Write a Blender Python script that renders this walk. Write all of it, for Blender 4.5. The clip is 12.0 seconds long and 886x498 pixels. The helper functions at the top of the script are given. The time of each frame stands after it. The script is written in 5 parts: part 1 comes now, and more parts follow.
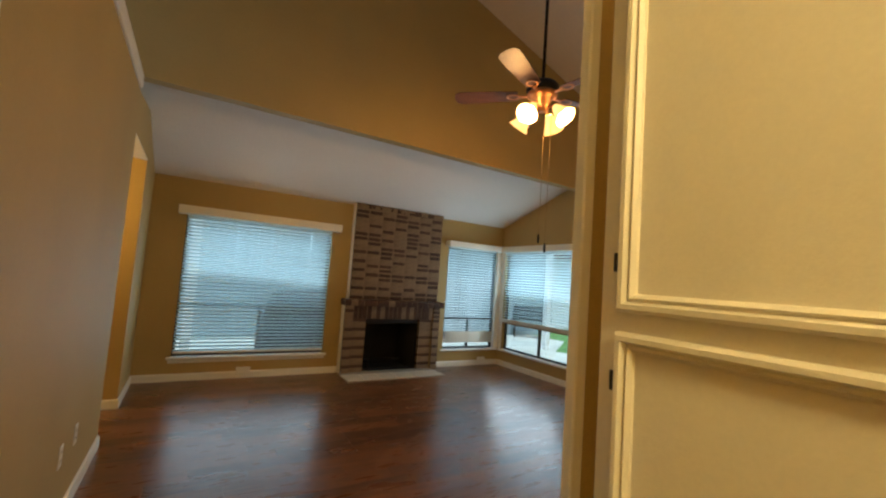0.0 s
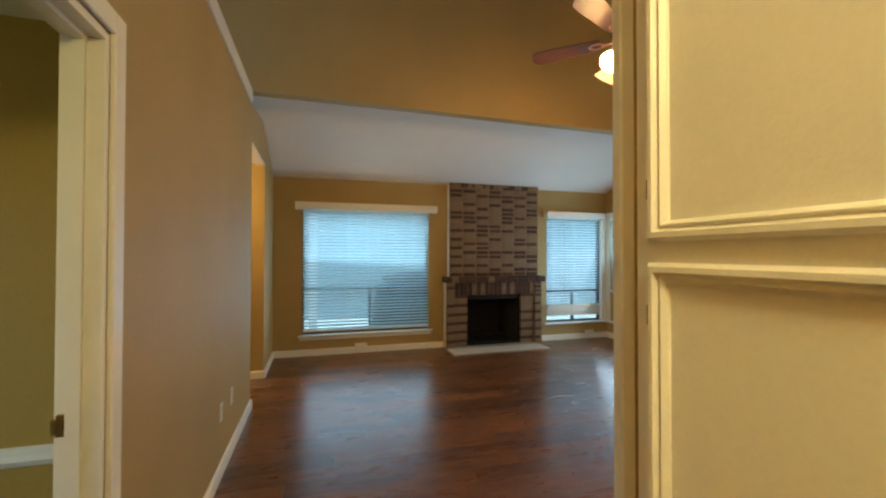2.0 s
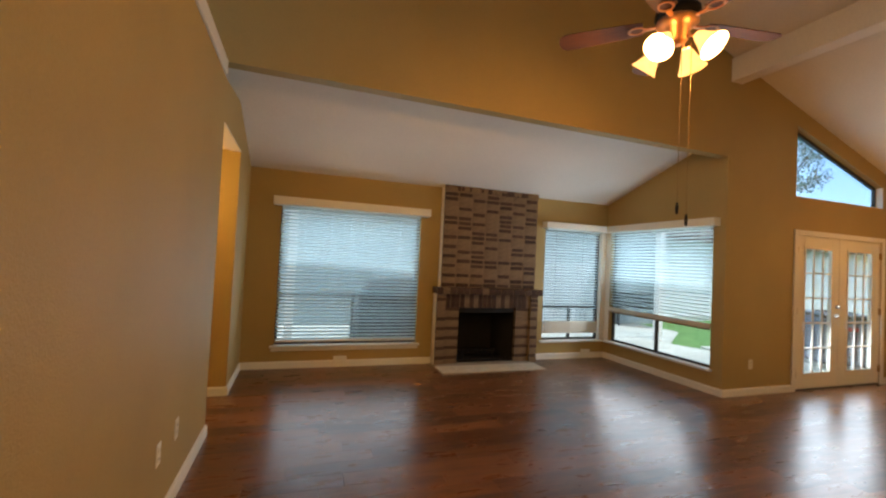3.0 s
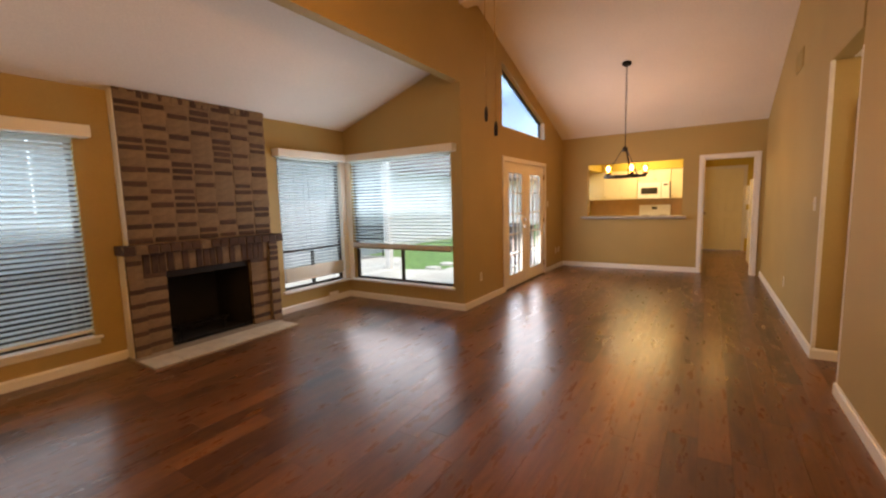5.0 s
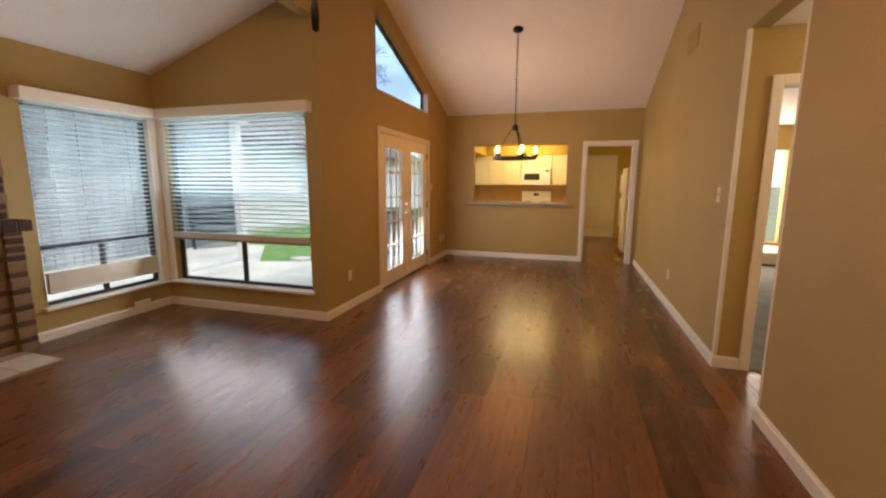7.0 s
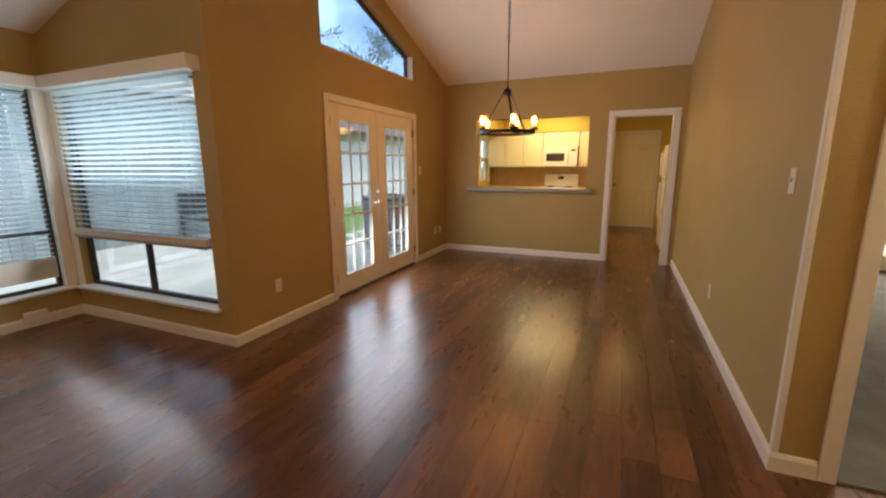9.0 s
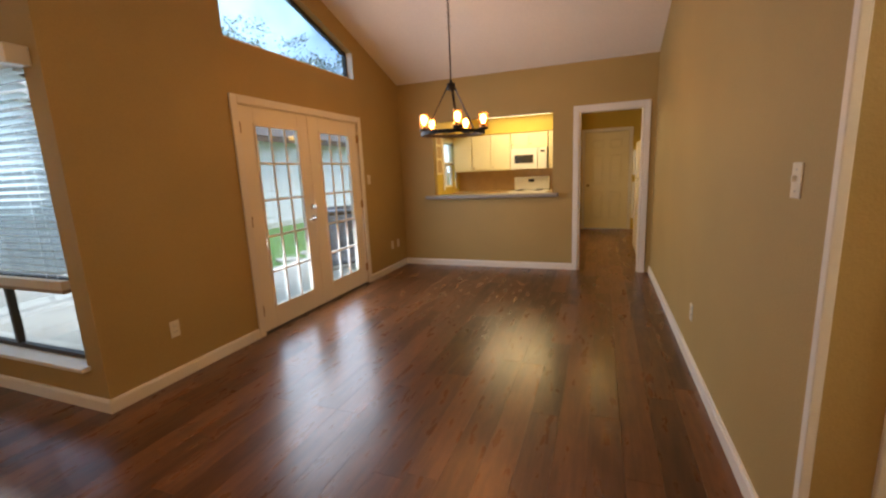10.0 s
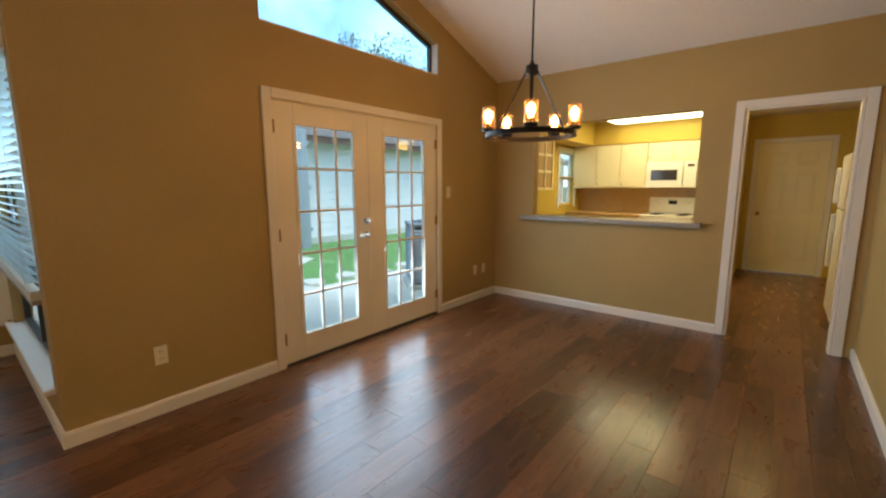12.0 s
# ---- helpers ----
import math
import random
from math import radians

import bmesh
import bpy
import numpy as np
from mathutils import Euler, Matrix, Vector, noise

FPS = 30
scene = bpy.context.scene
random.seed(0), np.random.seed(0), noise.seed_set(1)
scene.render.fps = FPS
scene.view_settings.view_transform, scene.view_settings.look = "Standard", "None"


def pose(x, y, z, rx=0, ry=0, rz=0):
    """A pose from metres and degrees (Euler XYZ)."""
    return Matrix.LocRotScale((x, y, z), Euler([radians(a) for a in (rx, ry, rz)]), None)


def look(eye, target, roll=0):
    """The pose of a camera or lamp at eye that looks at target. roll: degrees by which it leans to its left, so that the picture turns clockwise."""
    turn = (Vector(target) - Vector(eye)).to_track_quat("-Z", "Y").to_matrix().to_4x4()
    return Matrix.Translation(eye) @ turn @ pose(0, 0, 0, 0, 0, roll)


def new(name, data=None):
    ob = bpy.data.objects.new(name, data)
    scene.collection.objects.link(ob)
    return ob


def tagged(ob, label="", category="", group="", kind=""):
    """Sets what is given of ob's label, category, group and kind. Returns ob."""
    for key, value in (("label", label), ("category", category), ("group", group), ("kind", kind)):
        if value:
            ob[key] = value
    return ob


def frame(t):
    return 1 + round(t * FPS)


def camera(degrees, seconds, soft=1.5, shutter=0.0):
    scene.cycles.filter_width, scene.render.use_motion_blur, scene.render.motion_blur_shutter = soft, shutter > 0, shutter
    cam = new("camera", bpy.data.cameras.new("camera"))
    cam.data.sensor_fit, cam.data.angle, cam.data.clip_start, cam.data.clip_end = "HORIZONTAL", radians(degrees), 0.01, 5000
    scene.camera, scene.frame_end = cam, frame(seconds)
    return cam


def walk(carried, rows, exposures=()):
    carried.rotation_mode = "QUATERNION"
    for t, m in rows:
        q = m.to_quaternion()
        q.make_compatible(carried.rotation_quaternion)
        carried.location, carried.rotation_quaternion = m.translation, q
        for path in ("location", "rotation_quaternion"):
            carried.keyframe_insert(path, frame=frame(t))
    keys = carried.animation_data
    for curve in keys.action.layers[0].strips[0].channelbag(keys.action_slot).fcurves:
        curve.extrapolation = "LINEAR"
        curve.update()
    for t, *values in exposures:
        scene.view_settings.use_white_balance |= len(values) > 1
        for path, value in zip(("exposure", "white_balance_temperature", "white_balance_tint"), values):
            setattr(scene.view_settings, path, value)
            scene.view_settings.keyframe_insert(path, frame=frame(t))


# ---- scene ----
cam = camera(93.7, 12.0, soft=2.3)
PATH = [
    (0, (0.583, 0.33, 1.454), (1.606, 2.042, 1.6), 4.1),
    (0.5, (0.699, 0.229, 1.464), (1.161, 2.17, 1.6), 4.2),
    (1, (0.726, 0.131, 1.496), (0.873, 2.119, 1.661), 4.9),
    (1.5, (0.72, 0.14, 1.477), (0.997, 2.115, 1.631), 3.7),
    (2, (0.686, 0.261, 1.408), (1.261, 2.177, 1.436), 0.1),
    (2.2, (0.679, 0.347, 1.398), (1.235, 2.267, 1.415), 0.5),
    (2.4, (0.677, 0.459, 1.420), (1.263, 2.369, 1.487), 2.0),
    (2.5, (0.682, 0.516, 1.432), (1.269, 2.425, 1.533), 2.4),
    (3, (0.705, 0.786, 1.434), (1.358, 2.675, 1.492), 2.8),
    (3.5, (0.676, 1.049, 1.445), (1.844, 2.672, 1.45), -1.9),
    (3.6, (0.639, 1.085, 1.452), (1.892, 2.644, 1.431), -1.7),
    (3.7, (0.635, 1.125, 1.451), (1.978, 2.607, 1.411), -0.8),
    (5.3, (1.015, 1.845, 1.384), (2.707, 2.876, 1.114), -1.7),
    (5.5, (1.076, 1.909, 1.384), (2.763, 2.929, 1.047), -1.6),
    (6, (1.324, 2.035, 1.376), (3.065, 2.956, 1.029), -0.5),
    (6.5, (1.619, 2.069, 1.365), (3.461, 2.751, 0.988), 0.9),
    (6.7, (1.762, 2.069, 1.364), (3.658, 2.625, 1.055), 0.1),
    (8.3, (2.788, 1.827, 1.395), (4.598, 2.599, 1.035), 2.3),
    (8.5, (2.947, 1.795, 1.388), (4.759, 2.558, 1.018), 2.7),
    (9, (3.311, 1.672, 1.363), (5.116, 2.441, 0.973), -0.3),
    (9.5, (3.648, 1.564, 1.377), (5.464, 2.309, 0.993), -0.3),
    (10, (4.017, 1.547, 1.369), (5.852, 2.253, 1.003), -2.6),
    (10.5, (4.341, 1.477, 1.365), (6.116, 2.308, 0.97), -1.5),
    (11, (4.598, 1.437, 1.358), (6.301, 2.418, 0.983), -0.7),
    (11.5, (4.889, 1.446, 1.401), (6.578, 2.47, 1.091), 0.6),
    (12, (5.163, 1.489, 1.378), (6.692, 2.742, 1.078), -0.1),
]
walk(cam, [(t, look(eye, target, roll)) for t, eye, target, roll in PATH], exposures=[(0, 1.77, 6150, 4), (0.5, 1.92, 6400, 6), (1.1, 2.1, 6000, 3), (1.7, 2.1, 5550, -1), (2.0, 2.08, 5500, -1), (2.4, 2.02, 6000, 5), (3, 1.95, 6750, 13), (3.5, 1.95, 7200, 19), (5.4, 2.08, 7700, 27), (6.5, 2.0, 7650, 26), (8.5, 1.8, 6900, 19), (9.6, 1.85, 6850, 21), (12, 1.9, 6050, 8)])

# ---- light ----
world = bpy.data.worlds.new("world")
scene.world = world
world.use_nodes = True
wn = world.node_tree.nodes
sky = wn.new("ShaderNodeTexSky")
sky.sky_type, sky.sun_disc = "NISHITA", False
sky.sun_elevation, sky.sun_rotation = radians(66), radians(200)
sky.air_density, sky.dust_density, sky.ozone_density = 1.0, 1.2, 3.0
wn["Background"].inputs["Strength"].default_value = 0.115
where, puff, cover, cloudy = wn.new("ShaderNodeTexCoord"), wn.new("ShaderNodeTexNoise"), wn.new("ShaderNodeMapRange"), wn.new("ShaderNodeMix")
puff.inputs["Scale"].default_value, puff.inputs["Detail"].default_value, puff.inputs["Roughness"].default_value = 3.2, 6, 0.6
cover.inputs["From Min"].default_value, cover.inputs["From Max"].default_value = 0.38, 0.58
cloudy.data_type = "RGBA"
cloudy.inputs["B"].default_value = (4.4, 6.0, 6.8, 1)
for a, b in ((where.outputs["Generated"], puff.inputs["Vector"]), (puff.outputs["Fac"], cover.inputs["Value"]), (cover.outputs[0], cloudy.inputs["Factor"]),
             (sky.outputs[0], cloudy.inputs["A"]), (cloudy.outputs["Result"], wn["Background"].inputs["Color"])):
    world.node_tree.links.new(a, b)
sun = new("sun", bpy.data.lights.new("sun", "SUN"))
sun.data.energy, sun.data.angle, sun.data.color = 0.9, radians(20), (1.0, 0.97, 0.93)
sun.matrix_world = look((0, 0, 30), (4.6, 12.5, 0))


def lamp(name, kind, at, watts, colour, size=0.05, target=None, size_y=None):
    l = bpy.data.lights.new(name, kind)
    l.energy, l.color = watts, colour
    if kind == "AREA":
        l.size = size
        if size_y:
            l.shape, l.size_y = "RECTANGLE", size_y
    else:
        l.shadow_soft_size = size
    ob = new(name, l)
    ob.matrix_world = look(at, target or (at[0], at[1] + 0.0001, at[2] - 1))
    return ob


WARM, DAY = (1.0, 0.52, 0.17), (0.72, 0.86, 0.98)
# daylight that the sky sends in through the glazed openings
lamp("daylight_window_west", "AREA", (1.38, 6.29, 1.15), 3.0, DAY, 1.7, (1.5, 0, 3.4), 1.6)
lamp("daylight_window_bay", "AREA", (5.40, 5.35, 1.15), 8.0, DAY, 1.6, (0, 5.35, 3.4), 1.6)
lamp("daylight_door", "AREA", (7.63, 4.32, 1.1), 13, DAY, 1.6, (7.63, 0, 0.8), 1.7)
# lamps of the place, with light added for the study and the hall
FAN_AT, CHAND_AT = (2.80, 2.69), (7.65, 2.80)
# yellow fill added to brighten the side room, from an assumed unseen window
lamp("fill_study", "AREA", (-1.75, 0.85, 1.3), 1.1, (1.0, 0.82, 0.34), 1.2, (0, 1.4, 1.0), 1.1)
lamp("daylight_bedroom", "AREA", (11.35, -0.8, 1.2), 34, (1.0, 0.98, 0.9), 1.6, (0, -0.8, 0.9), 1.5)
lamp("daylight_loft", "AREA", (-1.75, 2.1, 3.7), 3.5, DAY, 1.8, (4, 3.4, 3.6), 0.9)
lamp("bulb_kitchen", "AREA", (11.5, 2.8, 2.33), 3.0, (1.0, 0.66, 0.10), 1.2, None, 1.1)
lamp("bulb_pantry", "POINT", (11.0, 1.5, 2.24), 2.2, (1.0, 0.60, 0.12), 0.18)
lamp("bulb_entry", "POINT", (0.75, -0.35, 2.2), 12.5, (1.0, 0.73, 0.30), 0.12)
lamp("bulb_side_hall", "POINT", (-0.75, 4.75, 2.2), 8, (1.0, 0.62, 0.18), 0.1)
# added fill for the daylit hall, with no fitting of its own
lamp("fill_hall", "POINT", (4.98, -0.4, 2.2), 8, (0.96, 0.93, 0.72), 0.1)


# ---- materials ----
def material(name, base=(0.5, 0.5, 0.5), rough=0.5, metal=0.0, vary=0.0, scale=8.0, grain=0.0, grain_scale=120.0, bump=0.0, bump_scale=200.0, spread=0.0, coat=0.0, spec=0.5, stretch=(1, 1, 1)):
    """A principled surface with broad stains (vary), fine grain, relief (bump) and differences from piece to piece (spread)."""
    m = bpy.data.materials.new(name)
    m.use_nodes = True
    nt = m.node_tree
    n, l = nt.nodes, nt.links
    p = n["Principled BSDF"]
    p.inputs["Roughness"].default_value, p.inputs["Metallic"].default_value = rough, metal
    p.inputs["Coat Weight"].default_value, p.inputs["Specular IOR Level"].default_value = coat, spec
    co = n.new("ShaderNodeTexCoord")
    mp = n.new("ShaderNodeMapping")
    mp.inputs["Scale"].default_value = stretch
    l.new(co.outputs["Object"], mp.inputs["Vector"])
    col = n.new("ShaderNodeHueSaturation")
    col.inputs["Color"].default_value = (*base, 1)
    l.new(col.outputs[0], p.inputs["Base Color"])
    add = n.new("ShaderNodeMath")
    add.operation = "ADD"
    add.inputs[0].default_value = add.inputs[1].default_value = 0.5
    total = add.outputs[0]
    for amount, sc, slot in ((vary, scale, 0), (grain, grain_scale, 1)):
        t = n.new("ShaderNodeTexNoise")
        t.inputs["Scale"].default_value, t.inputs["Detail"].default_value = sc, 4
        l.new(mp.outputs[0], t.inputs["Vector"])
        r = n.new("ShaderNodeMapRange")
        r.inputs["From Min"].default_value, r.inputs["From Max"].default_value = 0.3, 0.7
        r.inputs["To Min"].default_value, r.inputs["To Max"].default_value = 0.5 - amount / 2, 0.5 + amount / 2
        l.new(t.outputs["Fac"], r.inputs["Value"])
        l.new(r.outputs[0], add.inputs[slot])
    if spread:
        info = n.new("ShaderNodeObjectInfo")
        r = n.new("ShaderNodeMapRange")
        r.inputs["To Min"].default_value, r.inputs["To Max"].default_value = -spread / 2, spread / 2
        l.new(info.outputs["Random"], r.inputs["Value"])
        more = n.new("ShaderNodeMath")
        more.operation = "ADD"
        l.new(total, more.inputs[0])
        l.new(r.outputs[0], more.inputs[1])
        total = more.outputs[0]
    l.new(total, col.inputs["Value"])
    if bump:
        t = n.new("ShaderNodeTexNoise")
        t.inputs["Scale"].default_value, t.inputs["Detail"].default_value = bump_scale, 3
        l.new(mp.outputs[0], t.inputs["Vector"])
        b = n.new("ShaderNodeBump")
        b.inputs["Strength"].default_value, b.inputs["Distance"].default_value = bump, 0.004
        l.new(t.outputs["Fac"], b.inputs["Height"])
        l.new(b.outputs[0], p.inputs["Normal"])
    return m


def glowing(name, colour, strength, base=(0.9, 0.85, 0.7)):
    m = material(name, base, 0.4)
    p = m.node_tree.nodes["Principled BSDF"]
    p.inputs["Emission Color"].default_value, p.inputs["Emission Strength"].default_value = (*colour, 1), strength
    return m


def glass_material(name, tint=(0.95, 0.98, 1.0), rough=0.0):
    m = bpy.data.materials.new(name)
    m.use_nodes = True
    nt = m.node_tree
    n, l = nt.nodes, nt.links
    n.remove(n["Principled BSDF"])
    clear, gloss, mix, edge = n.new("ShaderNodeBsdfTransparent"), n.new("ShaderNodeBsdfGlossy"), n.new("ShaderNodeMixShader"), n.new("ShaderNodeLayerWeight")
    edge.inputs["Blend"].default_value = 0.12
    fr = n.new("ShaderNodeMapRange")
    fr.inputs["To Min"].default_value, fr.inputs["To Max"].default_value = 0.035, 0.75
    l.new(edge.outputs["Facing"], fr.inputs["Value"])
    clear.inputs[0].default_value = (*tint, 1)
    gloss.inputs["Roughness"].default_value = rough
    l.new(fr.outputs[0], mix.inputs[0])
    l.new(clear.outputs[0], mix.inputs[1])
    l.new(gloss.outputs[0], mix.inputs[2])
    l.new(mix.outputs[0], n["Material Output"].inputs[0])
    return m


def plank_material(name, dark, light, rough, spread_by="object"):
    """Hand-scraped stained boards: long grain, cathedral streaks, a tone of its own for every board."""
    m = bpy.data.materials.new(name)
    m.use_nodes = True
    nt = m.node_tree
    n, l = nt.nodes, nt.links
    p = n["Principled BSDF"]
    co = n.new("ShaderNodeTexCoord")
    if spread_by == "object":
        rnd = n.new("ShaderNodeObjectInfo").outputs["Random"]
    else:
        rnd = n.new("ShaderNodeNewGeometry").outputs["Random Per Island"]
    shift = n.new("ShaderNodeVectorMath")
    shift.operation = "SCALE"
    shift.inputs[0].default_value = (37.0, 11.0, 5.0)
    l.new(rnd, shift.inputs["Scale"])
    off = n.new("ShaderNodeVectorMath")
    l.new(co.outputs["Object"], off.inputs[0])
    l.new(shift.outputs[0], off.inputs[1])
    mp = n.new("ShaderNodeMapping")
    mp.inputs["Scale"].default_value = (0.8, 11.0, 1.0)
    l.new(off.outputs[0], mp.inputs["Vector"])
    g = n.new("ShaderNodeTexNoise")
    g.inputs["Scale"].default_value, g.inputs["Detail"].default_value, g.inputs["Distortion"].default_value = 2.4, 6, 0.9
    l.new(mp.outputs[0], g.inputs["Vector"])
    mq = n.new("ShaderNodeMapping")
    mq.inputs["Scale"].default_value = (1.6, 6.0, 1.0)
    l.new(off.outputs[0], mq.inputs["Vector"])
    w = n.new("ShaderNodeTexNoise")
    w.inputs["Scale"].default_value, w.inputs["Detail"].default_value, w.inputs["Roughness"].default_value = 2.3, 5, 0.65
    l.new(mq.outputs[0], w.inputs["Vector"])
    # scraping marks across the boards
    ms = n.new("ShaderNodeMapping")
    ms.inputs["Scale"].default_value = (9.0, 3.0, 1.0)
    l.new(off.outputs[0], ms.inputs["Vector"])
    scr = n.new("ShaderNodeTexNoise")
    scr.inputs["Scale"].default_value, scr.inputs["Detail"].default_value, scr.inputs["Distortion"].default_value = 2.0, 3, 0.6
    l.new(ms.outputs[0], scr.inputs["Vector"])
    relief = n.new("ShaderNodeBump")
    relief.inputs["Strength"].default_value, relief.inputs["Distance"].default_value = 0.20, 0.004
    l.new(scr.outputs["Fac"], relief.inputs["Height"])
    l.new(relief.outputs[0], p.inputs["Normal"])

    def spanned(src, a, b, lo=0.3, hi=0.7):
        r = n.new("ShaderNodeMapRange")
        r.inputs["From Min"].default_value, r.inputs["From Max"].default_value = lo, hi
        r.inputs["To Min"].default_value, r.inputs["To Max"].default_value = a, b
        l.new(src, r.inputs["Value"])
        return r.outputs[0]

    def plus(a, b):
        q = n.new("ShaderNodeMath")
        l.new(a, q.inputs[0])
        l.new(b, q.inputs[1])
        return q.outputs[0]

    fac = plus(plus(spanned(rnd, 0.10, 0.46, 0, 1), spanned(g.outputs["Fac"], -0.09, 0.13)), spanned(w.outputs["Fac"], -0.10, 0.16))
    ramp = n.new("ShaderNodeValToRGB")
    e = ramp.color_ramp.elements
    e[0].color, e[1].color = (*dark, 1), (*light, 1)
    l.new(fac, ramp.inputs[0])
    l.new(ramp.outputs[0], p.inputs["Base Color"])
    l.new(spanned(w.outputs["Fac"], rough + 0.05, rough - 0.04), p.inputs["Roughness"])
    p.inputs["Coat Weight"].default_value, p.inputs["Coat Roughness"].default_value = 0.18, 0.19
    return m


M_WALL = material("tan_wall_paint", (0.395, 0.275, 0.096), 0.62, vary=0.10, scale=1.4, grain=0.07, grain_scale=90, bump=0.45, bump_scale=130)
M_KWALL = material("yellow_kitchen_paint", (0.56, 0.40, 0.06), 0.6, vary=0.08, scale=1.5, bump=0.2, bump_scale=110)
M_STUDY = material("olive_wall_paint", (0.40, 0.262, 0.05), 0.65, vary=0.10, scale=1.4, grain=0.07, grain_scale=90, bump=0.45, bump_scale=130)
M_CEIL = material("ceiling_paint", (0.79, 0.73, 0.66), 0.85, vary=0.06, scale=1.2, grain=0.08, grain_scale=60, bump=0.5, bump_scale=70)
M_TRIM = material("white_trim_paint", (0.76, 0.72, 0.64), 0.4, vary=0.06, scale=3, grain=0.03, bump=0.05, bump_scale=60)
M_DOOR = material("white_door_paint", (0.78, 0.73, 0.62), 0.42, vary=0.06, scale=2.5, grain=0.04, grain_scale=160, bump=0.12, bump_scale=260)
M_CREAM = material("cream_cabinet_paint", (0.80, 0.72, 0.48), 0.4, vary=0.05, scale=3, bump=0.04)
M_PLANK = plank_material("stained_plank", (0.034, 0.012, 0.0050), (0.34, 0.140, 0.055), 0.29)
M_PLANK_J = plank_material("stained_plank_far", (0.034, 0.012, 0.0050), (0.34, 0.140, 0.055), 0.29, "island")
M_SUB = material("dark_joint", (0.012, 0.007, 0.004), 0.8)
M_BRICK = material("brick", (0.195, 0.128, 0.070), 0.85, vary=0.35, scale=14, grain=0.35, grain_scale=90, bump=0.8, bump_scale=70, spread=0.14)
M_BRICK_D = material("dark_brick", (0.066, 0.033, 0.019), 0.85, vary=0.35, scale=16, grain=0.4, grain_scale=90, bump=0.8, bump_scale=70, spread=0.5)
M_MORTAR = material("mortar", (0.205, 0.138, 0.078), 0.95, vary=0.2, scale=9, grain=0.3, bump=0.6, bump_scale=120)
M_GROUT = material("grout", (0.30, 0.26, 0.21), 0.95, vary=0.2, scale=9, grain=0.3, bump=0.4, bump_scale=120)
M_SOOT = material("sooty_firebox", (0.010, 0.009, 0.008), 0.9, vary=0.4, scale=6, bump=0.4, bump_scale=60)
M_IRON = material("black_iron", (0.016, 0.014, 0.013), 0.5, 0.6, vary=0.3, scale=14, bump=0.15, bump_scale=90)
M_TILE = material("hearth_tile", (0.58, 0.52, 0.42), 0.42, vary=0.22, scale=7, grain=0.16, grain_scale=50, bump=0.15, bump_scale=40, spread=0.12)
M_BRONZE = material("bronze_aluminium", (0.055, 0.050, 0.046), 0.45, 0.5, vary=0.2)
M_SLAT = material("white_blind_slat", (0.80, 0.85, 0.86), 0.45, vary=0.05, scale=4)
# the same slats away from the daylight, warm room light put into the colour
M_STACK = material("gathered_slat_warm_lit", (0.74, 0.68, 0.56), 0.5, vary=0.05, scale=4)
M_GLASS = glass_material("window_glass")
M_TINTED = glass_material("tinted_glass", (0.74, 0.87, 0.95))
nt = M_SLAT.node_tree
thin, share = nt.nodes.new("ShaderNodeBsdfTranslucent"), nt.nodes.new("ShaderNodeMixShader")
thin.inputs[0].default_value, share.inputs[0].default_value = (0.84, 0.95, 0.97, 1), 0.62
nt.links.new(nt.nodes["Principled BSDF"].outputs[0], share.inputs[1])
nt.links.new(thin.outputs[0], share.inputs[2])
nt.links.new(share.outputs[0], nt.nodes["Material Output"].inputs[0])
M_BRASS = material("aged_brass", (0.36, 0.24, 0.10), 0.38, 0.9, vary=0.25, scale=30)
M_CHROME = material("brushed_nickel", (0.45, 0.43, 0.40), 0.3, 1.0, vary=0.1)
M_PLATE = material("ivory_plate", (0.72, 0.66, 0.52), 0.4, vary=0.04)
M_SLOT = material("dark_slot", (0.02, 0.02, 0.02), 0.6)
M_BLADE = material("fan_blade_wood", (0.095, 0.036, 0.016), 0.5, vary=0.35, scale=5, grain=0.3, grain_scale=30, stretch=(1, 9, 1))
M_COPPER = material("copper_bronze", (0.52, 0.24, 0.11), 0.36, 0.6, vary=0.3, scale=22)
M_SHADE = glowing("frosted_lamp_shade", (1.0, 0.46, 0.11), 0.6)
M_BULB = glowing("hot_bulb", (1.0, 0.62, 0.24), 14)
M_FILAMENT = glowing("hot_filament_bulb", (1.0, 0.48, 0.14), 17)
M_CUP = glass_material("clear_cup_glass", (1.0, 0.9, 0.72), 0.03)
nt = M_CUP.node_tree
milk, blend = nt.nodes.new("ShaderNodeBsdfTranslucent"), nt.nodes.new("ShaderNodeMixShader")
milk.inputs[0].default_value, blend.inputs[0].default_value = (1.0, 0.62, 0.28, 1), 0.018
last = nt.nodes["Material Output"].inputs[0].links[0].from_socket
nt.links.new(last, blend.inputs[1])
nt.links.new(milk.outputs[0], blend.inputs[2])
nt.links.new(blend.outputs[0], nt.nodes["Material Output"].inputs[0])
M_STONE = material("grey_counter", (0.28, 0.26, 0.235), 0.35, vary=0.25, scale=30, grain=0.3, grain_scale=180)
M_CARPET = material("grey_carpet", (0.20, 0.205, 0.195), 1.0, vary=0.35, scale=5, grain=0.4, grain_scale=240, bump=0.9, bump_scale=400, spec=0.1)
M_APPL = material("white_appliance", (0.80, 0.78, 0.72), 0.25, vary=0.03)
M_BLACKGLASS = material("black_glass", (0.03, 0.028, 0.025), 0.12)
M_LIGHTBOX = glowing("fluorescent_diffuser", (1.0, 0.86, 0.5), 1.7)
M_CONCRETE = material("patio_concrete", (0.44, 0.45, 0.40), 0.9, vary=0.25, scale=1.8, grain=0.25, grain_scale=90, bump=0.4, bump_scale=120)
